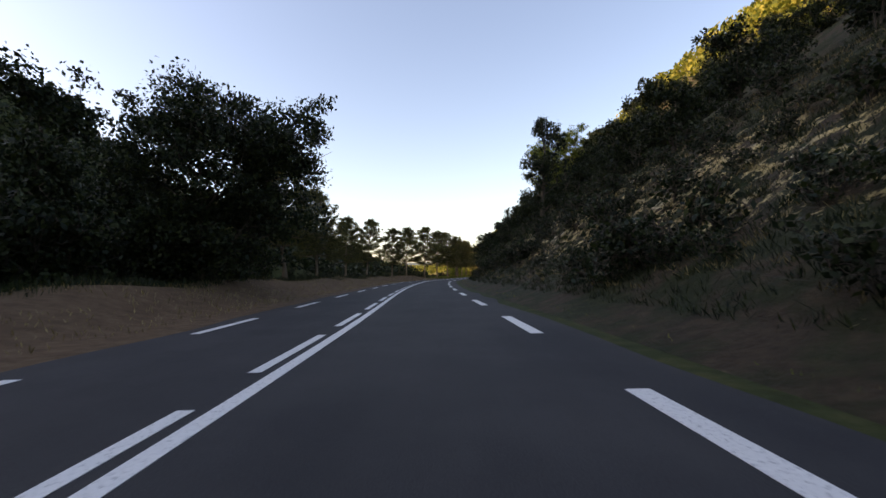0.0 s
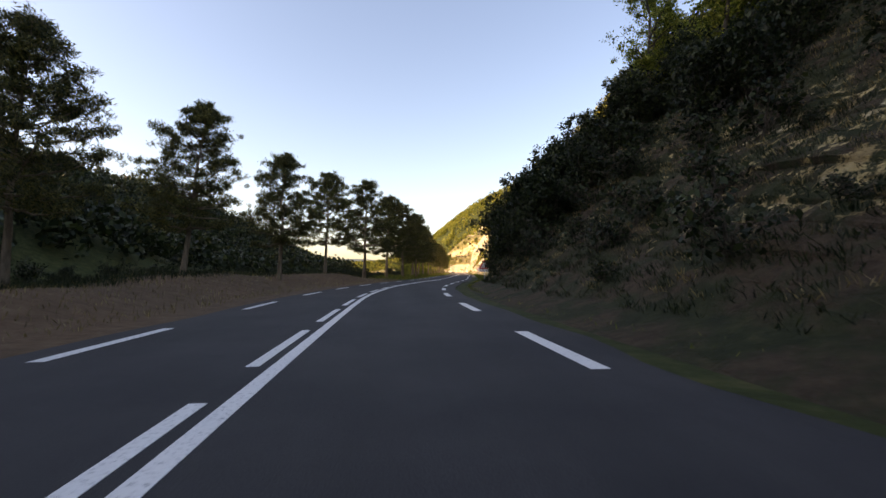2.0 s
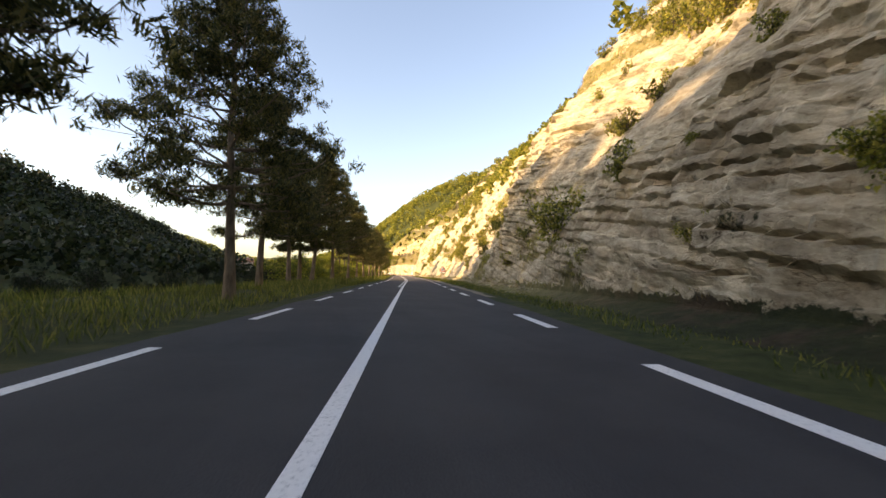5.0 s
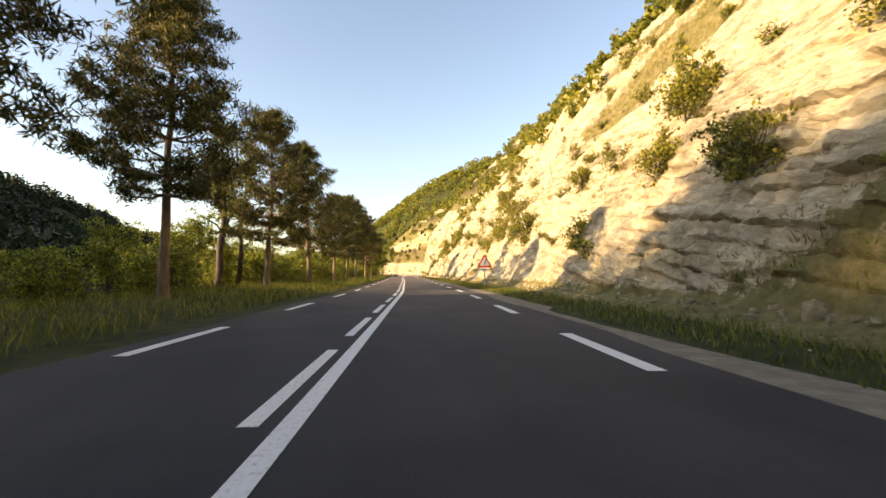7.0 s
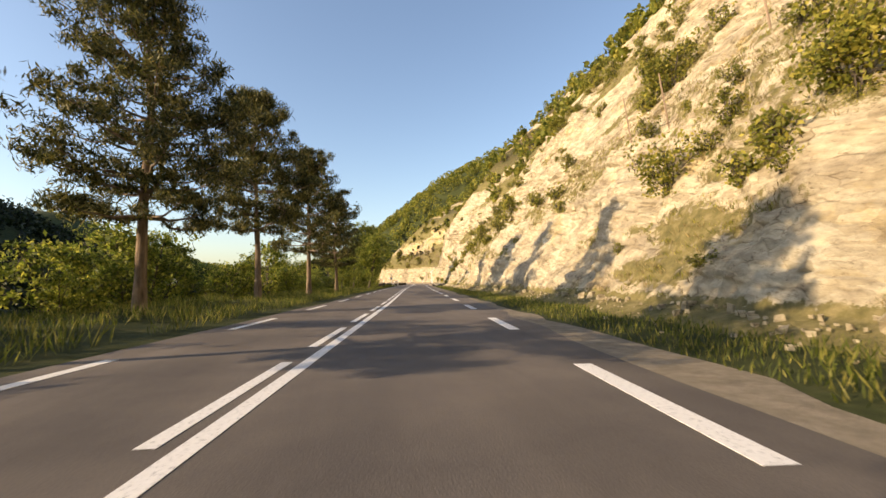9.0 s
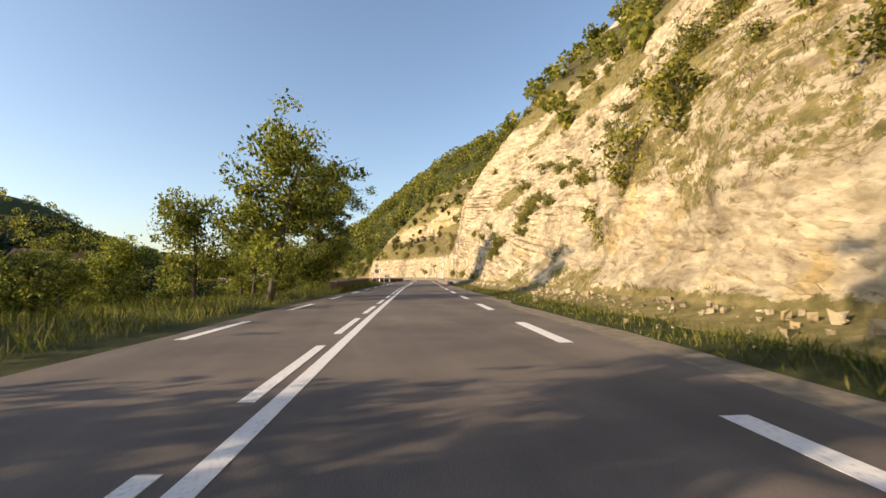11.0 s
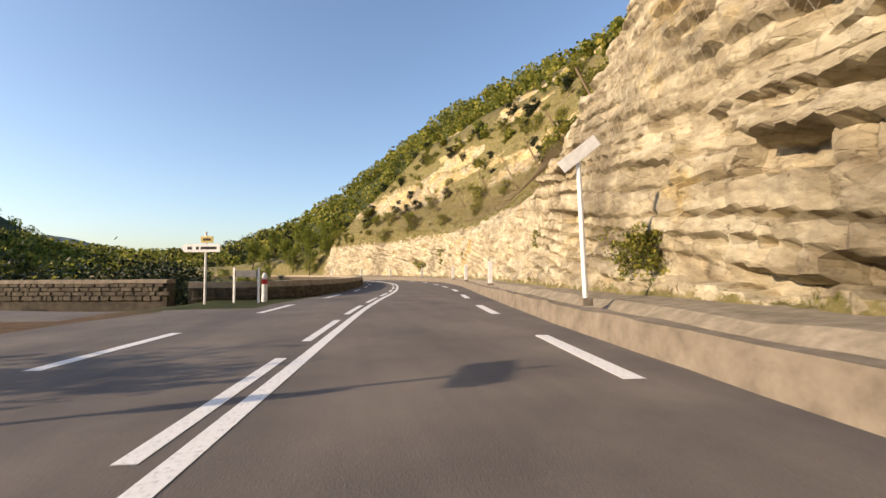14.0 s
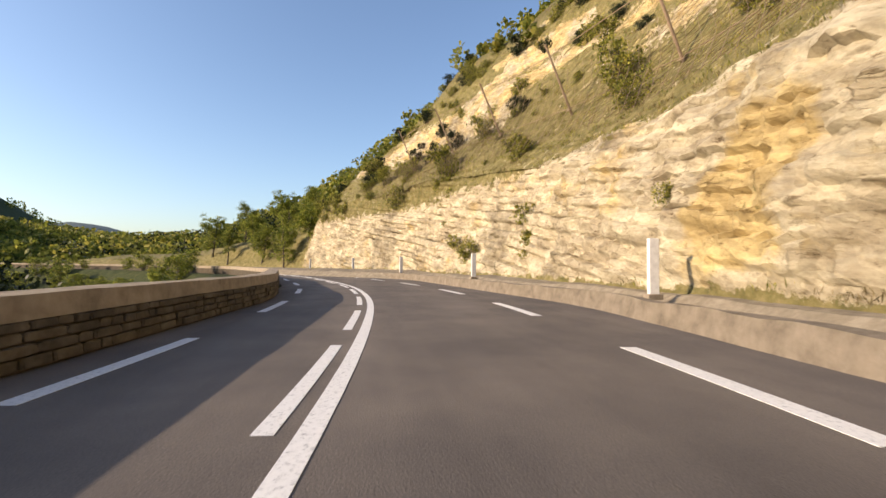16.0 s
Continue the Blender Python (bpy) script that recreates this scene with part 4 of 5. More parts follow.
scrubs = [shrub("scrub_bush", 51, 1.5, 1.0, 1700, 0.115, SCRUB), shrub("scrub_bush", 52, 1.2, 1.1, 1600, 0.11, SCRUB), shrub("scrub_bush", 53, 1.9, 0.9, 1700, 0.12, SCRUB)]
spots = []
for s, d, z in slope_spots(200, 5, 104, 395, 1.5, 26, 0.12):
    spots.append((int(rng.integers(0, 3)), stand(s, d + 0.2, z - 0.15, rng.uniform(0, 360), rng.uniform(0.3, 1.0) ** 1.6 * 1.6)))
def on_face(s, z):
    """Distance right of the centre line at which the rock sheet reaches height z."""
    S, D, Z, V = SHEET
    i = int(np.searchsorted(S[:, 0], s))
    return float(D[i, int(np.argmax(Z[i] > z))])


for s, z, kind, size in [(278.0, 3.0, 2, 1.0), (277.2, 3.4, 0, 1.0), (279.0, 2.4, 1, 0.7), (276.0, 2.8, 1, 0.7), (272.0, 5.0, 0, 1.0), (270.8, 6.0, 1, 0.9), (158.1, 8.0, 2, 1.4), (159.2, 7.4, 0, 1.2),
                         (169.6, 9.0, 0, 1.7), (167.5, 7.4, 2, 1.4), (166.1, 4.6, 2, 1.1), (160.4, 3.6, 0, 1.2), (172.0, 2.4, 1, 1.2), (186.4, 4.0, 2, 1.4), (185.6, 3.4, 1, 1.3), (216.9, 11.2, 2, 1.6),
                         (215.4, 11.4, 0, 1.5), (201.6, 4.8, 2, 1.2), (197.0, 7.5, 1, 1.4), (294.5, 6.0, 2, 0.7), (294.9, 0.8, 0, 0.75), (295.7, 0.8, 1, 0.7), (284.6, 0.5, 1, 0.55), (285.4, 0.6, 0, 0.5), (306.6, 0.9, 2, 0.75), (307.0, 0.9, 0, 0.7), (341.5, 2.6, 1, 0.5), (350.0, 1.4, 2, 0.8), (356.0, 1.2, 0, 0.9)]:
    spots.append((kind, stand(s, on_face(s, z) + 0.15, z - 0.15, rng.uniform(0, 360), size)))
for s, d, z in slope_spots(40, 17, 106, 134, 14.5, 26, -1):
    spots.append((int(rng.integers(0, 3)), stand(s, d + 0.2, z - 0.15, rng.uniform(0, 360), rng.uniform(1.0, 1.9))))
scatter_copies(scrubs, spots, "yellow-green scrub bush rooted on a cliff ledge", "bush", "scrub on the cliff")

# Truly dark by the bend; on the first bank the tone carries shade.
oaks = [shrub("scrub_oak", 61, 3.6, 1.8, 3000, 0.195, SHADE_EVERGREEN), shrub("scrub_oak", 62, 4.4, 1.9, 3300, 0.205, SHADE_EVERGREEN)]
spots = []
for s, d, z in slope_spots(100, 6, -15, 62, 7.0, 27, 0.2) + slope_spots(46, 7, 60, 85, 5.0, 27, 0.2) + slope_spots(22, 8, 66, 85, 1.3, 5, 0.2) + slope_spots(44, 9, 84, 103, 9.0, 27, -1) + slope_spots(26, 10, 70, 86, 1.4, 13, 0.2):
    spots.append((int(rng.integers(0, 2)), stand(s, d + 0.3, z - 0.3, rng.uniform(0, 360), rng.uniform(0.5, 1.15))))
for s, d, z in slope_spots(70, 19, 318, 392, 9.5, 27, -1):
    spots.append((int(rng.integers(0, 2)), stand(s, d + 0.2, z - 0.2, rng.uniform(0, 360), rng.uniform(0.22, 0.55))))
scatter_copies(oaks, spots, "dark evergreen scrub oak with shade-toned leaves rooted on the steep slope", "tree", "scrub oaks on the slope")


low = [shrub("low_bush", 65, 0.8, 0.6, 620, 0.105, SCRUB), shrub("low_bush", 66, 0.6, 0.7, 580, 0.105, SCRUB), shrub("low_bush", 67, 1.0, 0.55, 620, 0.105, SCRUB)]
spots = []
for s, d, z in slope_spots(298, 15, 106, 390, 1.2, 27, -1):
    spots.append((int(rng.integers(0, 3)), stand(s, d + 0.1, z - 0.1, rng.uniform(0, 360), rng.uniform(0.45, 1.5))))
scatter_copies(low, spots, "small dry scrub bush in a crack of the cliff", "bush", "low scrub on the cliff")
# Low bushes whose dark leaf tone stands in for the bank's shade.
dim = [shrub("low_shade_bush", 68, 0.9, 0.7, 480, 0.11, SHADE_EVERGREEN), shrub("low_shade_bush", 69, 0.7, 0.8, 460, 0.11, SHADE_EVERGREEN)]
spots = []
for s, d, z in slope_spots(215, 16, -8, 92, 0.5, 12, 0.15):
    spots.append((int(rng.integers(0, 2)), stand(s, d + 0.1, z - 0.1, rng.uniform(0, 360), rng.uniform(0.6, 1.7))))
scatter_copies(dim, spots, "low bush with leaves darkened for shade on the roadside bank", "bush", "low bushes on the shaded bank")


def woods(name, label, sd, seed, quads, size, heights, material):
    """Woodland too far to count: crowns of small leaf clumps in one sheet of geometry."""
    r = np.random.default_rng(seed)
    x, y = spot(sd[:, 0], sd[:, 1])
    base = np.stack([x, y, sd[:, 2]], -1)
    n = len(base)
    h = r.uniform(*heights, n)
    u = unit(r, n * quads) * (r.uniform(0.25, 1, n * quads) ** 0.5)[:, None]
    hh = np.repeat(h, quads)
    c = np.repeat(base, quads, 0) + u * np.c_[0.36 * hh, 0.36 * hh, 0.46 * hh] + np.c_[0 * hh, 0 * hh, 0.52 * hh]
    c += np.repeat(r.normal(0, 0.13, (n * quads // 5 + 1, 3)), 5, 0)[: n * quads] * hh[:, None] * 0.3
    lv, lf = leafage(r, c, size, 0.75)
    ob = new(name, mesh_of(name, lv, lf, material, False))
    return tagged(ob, label, "woodland", kind="stuff")


r = np.random.default_rng(70)
S, D, Z, V = SHEET
cand = np.argwhere((Z > 21 - 5.5 * smooth(240, 270, S) + 3.5 * smooth(300, 320, S)) & (np.broadcast_to(ROWS[None, :], Z.shape) < 330) & (S < 420))
wt = np.gradient(ROWS)[cand[:, 1]] * np.gradient(S[:, 0])[cand[:, 0]] * np.where(Z[cand[:, 0], cand[:, 1]] > 27, 1.0, 0.45)
pick = cand[r.choice(len(cand), 7500, replace=False, p=wt / wt.sum())]
sd = np.stack([S[pick[:, 0], pick[:, 1]] + r.normal(0, 1, len(pick)), D[pick[:, 0], pick[:, 1]], Z[pick[:, 0], pick[:, 1]]], -1)
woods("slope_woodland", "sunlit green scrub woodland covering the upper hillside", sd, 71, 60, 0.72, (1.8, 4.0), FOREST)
sd = np.c_[r.uniform(-140, 520, 5200), -r.uniform(42, 190, 5200), np.zeros(5200)]
sd[:, 2] = left_height(sd[:, 0], sd[:, 1])
sd2 = np.c_[r.uniform(302, 380, 460), -r.uniform(19, 62, 460), np.zeros(460)]
sd2[:, 2] = left_height(sd2[:, 0], sd2[:, 1])
# Gorge and valley woods: shade put into the leaf colour, unlike sunlit slopes.
woods("gorge_woodland", "bushy trees toned dark for shade filling the gorge below the parapet", sd2, 73, 560, 0.33, (6.0, 10.5), SHADE_EVERGREEN)
woods("valley_woodland", "woodland toned dark for shade on the hills across the valley", sd, 72, 55, 1.05, (4.0, 8.0), SHADE_EVERGREEN)


# grass on the verges
def grass_strip(name, label, material, s0, s1, d0, d1, count, tall, height_at, seed):
    r = np.random.default_rng(seed)
    s, d = r.uniform(s0, s1, count), r.uniform(d0, d1, count)
    keep = field(s / 1.3, d / 0.9, seed) > 0.22
    s, d = s[keep], d[keep]
    x, y = spot(s, d)
    z = height_at(s, d)
    n = len(s)
    ln = tall * r.uniform(0.5, 1.3, n) * (0.6 + 0.8 * field(s / 2.5, d / 2, seed + 1))
    a = np.c_[r.normal(0, 0.33, n), r.normal(0, 0.33, n), np.ones(n)] * ln[:, None]
    ang = r.uniform(0, np.pi, n)
    b = np.c_[np.cos(ang), np.sin(ang), 0 * ang] * r.uniform(0.012, 0.03, n)[:, None]
    base = np.stack([x, y, z - 0.02], -1)
    lv, lf = blades(base + a / 2, a, b)
    return tagged(new(name, mesh_of(name, lv, lf, material, False)), label, "grass", kind="stuff")


def flat(s, d):
    return left_height(s, d)


def slope_grass(name, label, material, s0, s1, z0, z1, need, count, tall, seed):
    """Tufts of grass hanging on the rock slope where it is grown over."""
    r = np.random.default_rng(seed)
    S, D, Z, V = SHEET
    ci = np.searchsorted(S[:, 0], r.uniform(s0, s1, count * 2)).clip(0, S.shape[0] - 1)
    cj = np.searchsorted(ROWS, r.uniform(0, 42, count * 2))
    good = (Z[ci, cj] > z0) & (Z[ci, cj] < z1) & (V[ci, cj] >= need)
    cand = np.stack([ci[good], cj[good]], -1)
    pick = cand[r.integers(0, len(cand), count // 14)]
    i, j = np.repeat(pick[:, 0], 14), np.repeat(pick[:, 1], 14)
    n = len(i)
    x, y = spot(S[i, j] + r.normal(0, 0.16, n), D[i, j] + r.normal(0, 0.05, n))
    base = np.stack([x, y, Z[i, j] + r.normal(0, 0.04, n) - 0.03], -1)
    a = np.c_[r.normal(-0.25, 0.45, n), r.normal(0, 0.45, n), np.ones(n)] * (tall * r.uniform(0.5, 1.4, n))[:, None]
    ang = r.uniform(0, np.pi, n)
    b = np.c_[np.cos(ang), np.sin(ang), 0 * ang] * r.uniform(0.014, 0.028, n)[:, None]
    lv, lf = blades(base + a / 2, a, b)
    return tagged(new(name, mesh_of(name, lv, lf, material, False)), label, "grass", kind="stuff")


# Grass in the shade-dark leaf colour, unlike the sunlit tufts further on.
slope_grass("bank_grass", "rough grass toned dark for shade covering the roadside bank", SHADE_EVERGREEN, -12, 110, 0.3, 11, 0.25, 150000, 0.17, 181)
slope_grass("bank_dry_grass", "dry straw tufts on the shaded roadside bank", STRAW, -12, 110, 0.6, 11, 0.3, 40000, 0.16, 182)
slope_grass("cliff_grass", "yellow-green grass tufts on the cliff ledges", SCRUB, 110, 392, 0.5, 24, 0.3, 110000, 0.16, 183)
slope_grass("cliff_dry_grass", "bleached dry grass tufts on the cliff ledges", STRAW, 110, 392, 0.5, 24, 0.25, 110000, 0.16, 184)
grass_strip("verge_grass", "long green grass on the left verge", GRASS, 98, 262, -10.5, -4.0, 60000, 0.34, flat, 81)
grass_strip("verge_grass", "short green grass on the right verge", GRASS, -10, 296, 5.0, 7.6, 50000, 0.17, flat, 82)
grass_strip("verge_grass", "tall sunlit grass at the cliff foot", GRASS, 150, 288, 5.3, 7.9, 15000, 0.18, flat, 85)
grass_strip("dry_grass", "thin dry grass on the bare earth verge", STRAW, -10, 100, -11, -4.2, 14000, 0.16, flat, 83)
grass_strip("verge_grass", "tall grass before the stone parapet", GRASS, 262, 297, -6.2, -3.9, 9000, 0.4, flat, 84)
# Grass strip with shade put into its dark colour.
grass_strip("shade_grass", "rough grass toned dark for shade behind the bare earth verge", SHADE_EVERGREEN, -10, 104, -14, -7.6, 50000, 0.30, flat, 86)


# ---- far land ----
def sheet(name, xs, ys, height, material, label, category):
    X, Y = np.meshgrid(xs, ys, indexing="ij")
    Z = height(X, Y)
    n, m = X.shape
    idx = np.arange(n * m).reshape(n, m)
    f = np.stack([idx[:-1, :-1], idx[1:, :-1], idx[1:, 1:], idx[:-1, 1:]], -1).reshape(-1, 4)
    me = mesh_of(name, np.stack([X, Y, Z], -1).reshape(-1, 3), f, material, True)
    return tagged(new(name, with_veg(me, np.ones(n * m))), label, category, kind="structure")


def spur(x, y):
    top = np.interp(x, [-320, -200, -100, -38, -4, 20, 41, 57, 82, 120, 220], [1, 2, 4, 6, 11, 21, 34, 46, 66, 86, 105])
    return -6 + (top + 3) * smooth(392, 482, y + 0.35 * (x - 57)) + (rough_field(x / 45, y / 45, 91, 4) - 0.5) * 6 + 26 * np.exp(-((x + 98) / 52) ** 2 - ((y - 440) / 60) ** 2) + 62 * np.exp(-((x + 215) / 75) ** 2 - ((y - 600) / 95) ** 2)


sheet("far_spur", np.arange(-340, 260, 9.0), np.arange(396, 840, 9.0), spur, GROUND, "wooded hill spur closing the valley ahead", "hill")
r = np.random.default_rng(95)
fx, fy = np.r_[r.uniform(-330, 200, 900), r.uniform(-60, 180, 2100), r.uniform(-170, -5, 600)], np.r_[r.uniform(440, 700, 900), r.uniform(425, 600, 2100), r.uniform(398, 500, 600)]
base = np.stack([fx, fy, spur(fx, fy)], -1)
hh = np.repeat(r.uniform(4, 7, 3600), 60)
c = np.repeat(base, 60, 0) + unit(r, 3600 * 60) * np.c_[0.42 * hh, 0.42 * hh, 0.45 * hh] + np.c_[0 * hh, 0 * hh, 0.45 * hh]
lv, lf = leafage(r, c, 1.1, 0.8)
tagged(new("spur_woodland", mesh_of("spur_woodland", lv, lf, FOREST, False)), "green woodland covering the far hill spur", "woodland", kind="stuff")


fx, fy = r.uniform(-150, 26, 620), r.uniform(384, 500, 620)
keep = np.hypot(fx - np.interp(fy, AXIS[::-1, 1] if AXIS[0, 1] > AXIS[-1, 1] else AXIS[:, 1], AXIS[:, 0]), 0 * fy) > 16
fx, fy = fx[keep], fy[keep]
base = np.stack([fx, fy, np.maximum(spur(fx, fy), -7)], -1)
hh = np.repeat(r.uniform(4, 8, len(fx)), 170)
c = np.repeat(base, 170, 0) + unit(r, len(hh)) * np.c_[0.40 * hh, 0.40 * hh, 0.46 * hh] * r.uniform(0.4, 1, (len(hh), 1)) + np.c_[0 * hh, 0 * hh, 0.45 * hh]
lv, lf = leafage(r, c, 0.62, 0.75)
# Leaves darkened to stand for the shaded side of the gorge.
tagged(new("gorge_slope_woodland", mesh_of("gorge_slope_woodland", lv, lf, SHADE_EVERGREEN, False)), "bushy woodland toned dark for shade on the slope beyond the gorge", "woodland", kind="stuff")


def range_height(x, y):
    along = x + 0.35 * (y - 1500)
    return -10 + smooth(1250, 1550, y) * (40 + 55 * np.exp(-((along + 640) / 160) ** 2) + 40 * np.exp(-((along + 1150) / 300) ** 2) + 20 * rough_field(x / 160, y / 160, 97, 3))


FAR_LAND = plain("distant_slopes", (0.10, 0.13, 0.13), 0.95)
far = sheet("far_range", np.arange(-2600, 1800, 55.0), np.arange(1200, 2100, 60.0), range_height, FAR_LAND, "blue-grey distant hills beyond the valley", "hill")


# ---- masonry ----
def along_wall(points, step):
    """Evenly spaced places along a wall given by (s, d) corners, with their direction."""
    p = np.array([spot(s, d) for s, d in points], float)
    ln = np.r_[0, np.cumsum(np.hypot(*np.diff(p, axis=0).T))]
    at = np.arange(0, ln[-1], step)
    x, y = np.interp(at, ln, p[:, 0]), np.interp(at, ln, p[:, 1])
    x = np.convolve(np.pad(x, 4, "reflect", reflect_type="odd"), np.ones(9) / 9, "valid")
    y = np.convolve(np.pad(y, 4, "reflect", reflect_type="odd"), np.ones(9) / 9, "valid")
    q = np.stack([x, y], -1)
    t = np.gradient(q, axis=0)
    return q, t / np.linalg.norm(t, axis=1)[:, None], at


def swept(name, q, t, section, material, wob=0.0, seed=0):
    """A section of (across, height) swept along places q; across is to the right of the way."""
    nrm = np.stack([t[:, 1], -t[:, 0]], -1)
    sec = np.array(section, float)
    k = len(sec)
    v = np.empty((len(q), k, 3))
    off = (field(np.arange(len(q))[:, None] / 1.7 + 0 * sec[:, 0], np.arange(k)[None, :] * 1.3 + 0 * q[:, :1], seed) - 0.5) * wob
    v[:, :, :2] = q[:, None] + nrm[:, None] * (sec[None, :, :1] + off[..., None])
    v[:, :, 2] = sec[None, :, 1] + off
    idx = np.arange(len(q) * k).reshape(-1, k)
    nxt = np.roll(idx, -1, 1)
    f = np.stack([idx[:-1], nxt[:-1], nxt[1:], idx[1:]], -1).reshape(-1, 4)
    caps = []
    for row in (idx[0], idx[-1][::-1]):
        for a in range(1, k - 2, 2):
            caps.append((row[0], row[a], row[a + 1], row[a + 2]))
    return mesh_of(name, v.reshape(-1, 3), np.vstack([f, np.array(caps)]), material, False)


STONES = []
for seed in range(6):
    bm = box(1, 1, 1, bevel=0.14)
    rr = random.Random(seed)
    for v in bm.verts:
        v.co += Vector((rr.uniform(-0.06, 0.06), rr.uniform(-0.05, 0.05), rr.uniform(-0.07, 0.07)))
    me = bpy.data.meshes.new("stone")
    bm.to_mesh(me)
    bm.free()
    me.materials.append(STONE)
    STONES.append(me)


def stone_face(parent, q, t, at, offset, courses, limit, seed):
    """Courses of separate stones set in one face of a wall; those past the limit are joined."""
    r = random.Random(seed)
    u = [r.uniform(0, 0.2) for _ in courses]
    made, rest_v, rest_f, base = 0, [], [], 0
    while min(u) < at[-1] - 0.4:
        k = u.index(min(u))
        h, z = courses[k], 0.02 + sum(courses[:k])
        w = r.uniform(0.18, 0.62)
        mid = u[k] + w / 2
        x, y = np.interp(mid, at, q[:, 0]), np.interp(mid, at, q[:, 1])
        tx, ty = np.interp(mid, at, t[:, 0]), np.interp(mid, at, t[:, 1])
        m = (Matrix.Translation((x + ty * offset, y - tx * offset, z + h / 2)) @ Matrix.Rotation(math.atan2(ty, tx), 4, "Z")
             @ Matrix.Diagonal((w - 0.025, 0.13 + r.uniform(-0.03, 0.04), h - 0.022, 1)))
        if made < limit:
            ob = new("stone", r.choice(STONES))
            ob.parent, ob.matrix_basis = parent, m
            made += 1
        else:
            rest_v.append(np.array([m @ Vector(c) for c in CORNERS]))
            rest_f.append(np.array(SIDES) + base)
            base += 8
        u[k] += w
    if rest_v:
        ob = part("stonework", mesh_of("stonework", np.vstack(rest_v), np.vstack(rest_f), STONE, False), STONE, parent)
        ob["kind"] = "stuff"


CORNERS = [(x, y, z) for x in (-0.5, 0.5) for y in (-0.5, 0.5) for z in (-0.5, 0.5)]
SIDES = [(0, 1, 3, 2), (4, 6, 7, 5), (0, 4, 5, 1), (2, 3, 7, 6), (0, 2, 6, 4), (1, 5, 7, 3)]


def parapet(name, label, points, top, faces, seed, material=MORTAR, foot=-1.0, cap=0.14, thick=0.44):
    q, t, at = along_wall(points, 0.5)
    wall = tagged(new(name), label, "stone wall", kind="structure")
    h = thick / 2
    core = swept("wall_core", q, t, [(-h, foot), (h, foot), (h, top - cap), (-h, top - cap)], material, 0.03, seed)
    part("wall_core", core, material, wall)
    over = h + 0.05
    part("coping", swept("coping", q, t, [(-over, top - cap), (over, top - cap), (over - 0.03, top), (-over + 0.03, top)], CONCRETE, 0.03, seed + 1), CONCRETE, wall, "pale worn concrete coping")
    for side, limit in faces:
        full = top - cap - 0.02
        stone_face(wall, q, t, at, side * h, [full * 0.28, full * 0.25, full * 0.25, full * 0.22], limit, seed + 3)
    return wall


parapet("parapet_wall", "low sunlit stone parapet with a flat coping beside grass", [(265.5, -4.5), (275, -5.1), (290, -6.1), (302, -6.9)], 0.80, [(1, 300)], 5)
parapet("side_wall", "low rubble stone wall along the side road", [(320, -26), (315, -15.5), (314.3, -7.6)], 0.82, [(1, 200)], 7)
parapet("bend_parapet", "long curved stone parapet with a worn coping round the bend", [(314.4, -7.4), (315.2, -5.2), (317.2, -3.9), (319, -3.4), (322, -3.15), (331, -3.0), (345, -2.9), (360, -3.1), (380, -3.3), (410, -3.4), (450, -3.4)], 0.72,
        [(1, 300)], 9, foot=-3.2, cap=0.24)

q, t, at = along_wall([(284.5, 4.7), (286.5, 4.55), (305, 4.25), (318, 4.35), (330, 4.9), (342, 5.6), (360, 5.8), (390, 5.8), (440, 5.8)], 0.5)
kerb = tagged(new("kerb_wall"), "low weathered concrete kerb wall below the cliff", "concrete kerb", kind="structure")
part("wall_core", swept("wall_core", q, t, [(-0.14, -0.3), (0.30, -0.3), (0.22, 0.40), (-0.04, 0.40)], CONCRETE, 0.06, 13), CONCRETE, kerb)
q2, t2, at2 = along_wall([(284.5, 5.0), (305, 4.7), (330, 5.3), (342, 6.0), (360, 6.2), (440, 6.2)], 0.8)
fill = new("kerb_bank", swept("kerb_bank", q2, t2, [(-0.2, -0.3), (3.2, -0.3), (3.2, 0.62), (0.9, 0.42), (-0.2, 0.34)][:4], GRAVEL, 0.12, 17))
tagged(fill, "stony rubble bank behind the kerb wall", "rubble bank", kind="structure")


def scree(name, label, count, s0, s1, seed):
    """Fallen stones along the foot of the cliff, too many to count."""
    r = np.random.default_rng(seed)
    s = r.uniform(s0, s1, count)
    toe = np.interp(s, FACE[:, 0], FACE[:, 1])
    out = np.abs(r.normal(0, 0.8, count))
    d = toe - out
    size = np.exp(r.normal(-3.0, 0.45, count)) * np.where(out < 0.4, 1.6, 1.0)
    x, y = spot(s, d)
    z = np.where(s > 284.5, 0.44, left_height(s, d)) + 0.35 * smooth(1.2, 0.0, out) * (s < 284.5)
    v = np.array(CORNERS)[None] * (0.75 + 0.5 * r.random((count, 8, 1))) + r.normal(0, 0.12, (count, 8, 3))
    v = v * (size[:, None] * r.uniform(0.6, 1.4, (count, 3)))[:, None]
    a = r.uniform(0, 2 * np.pi, count)[:, None]
    vx, vy = v[..., 0] * np.cos(a) - v[..., 1] * np.sin(a), v[..., 0] * np.sin(a) + v[..., 1] * np.cos(a)
    w = np.stack([vx + x[:, None], vy + y[:, None], v[..., 2] + (z + 0.15 * size)[:, None]], -1)
    f = np.array(SIDES)[None] + 8 * np.arange(count)[:, None, None]
    ob = new(name, mesh_of(name, w.reshape(-1, 3), f.reshape(-1, 4), ROCK, False))
    with_veg(ob.data, np.zeros(count * 8), np.zeros(count * 8), np.zeros(count * 8))
    return tagged(ob, label, "scree", kind="stuff")


scree("scree", "loose pale limestone rubble along the foot of the cliff", 1500, 128, 284, 77)


# ---- posts, bollards and signs ----
def face_back(s, d, z=0.0, turn=0.0):
    return stand(s, d, z, turn)


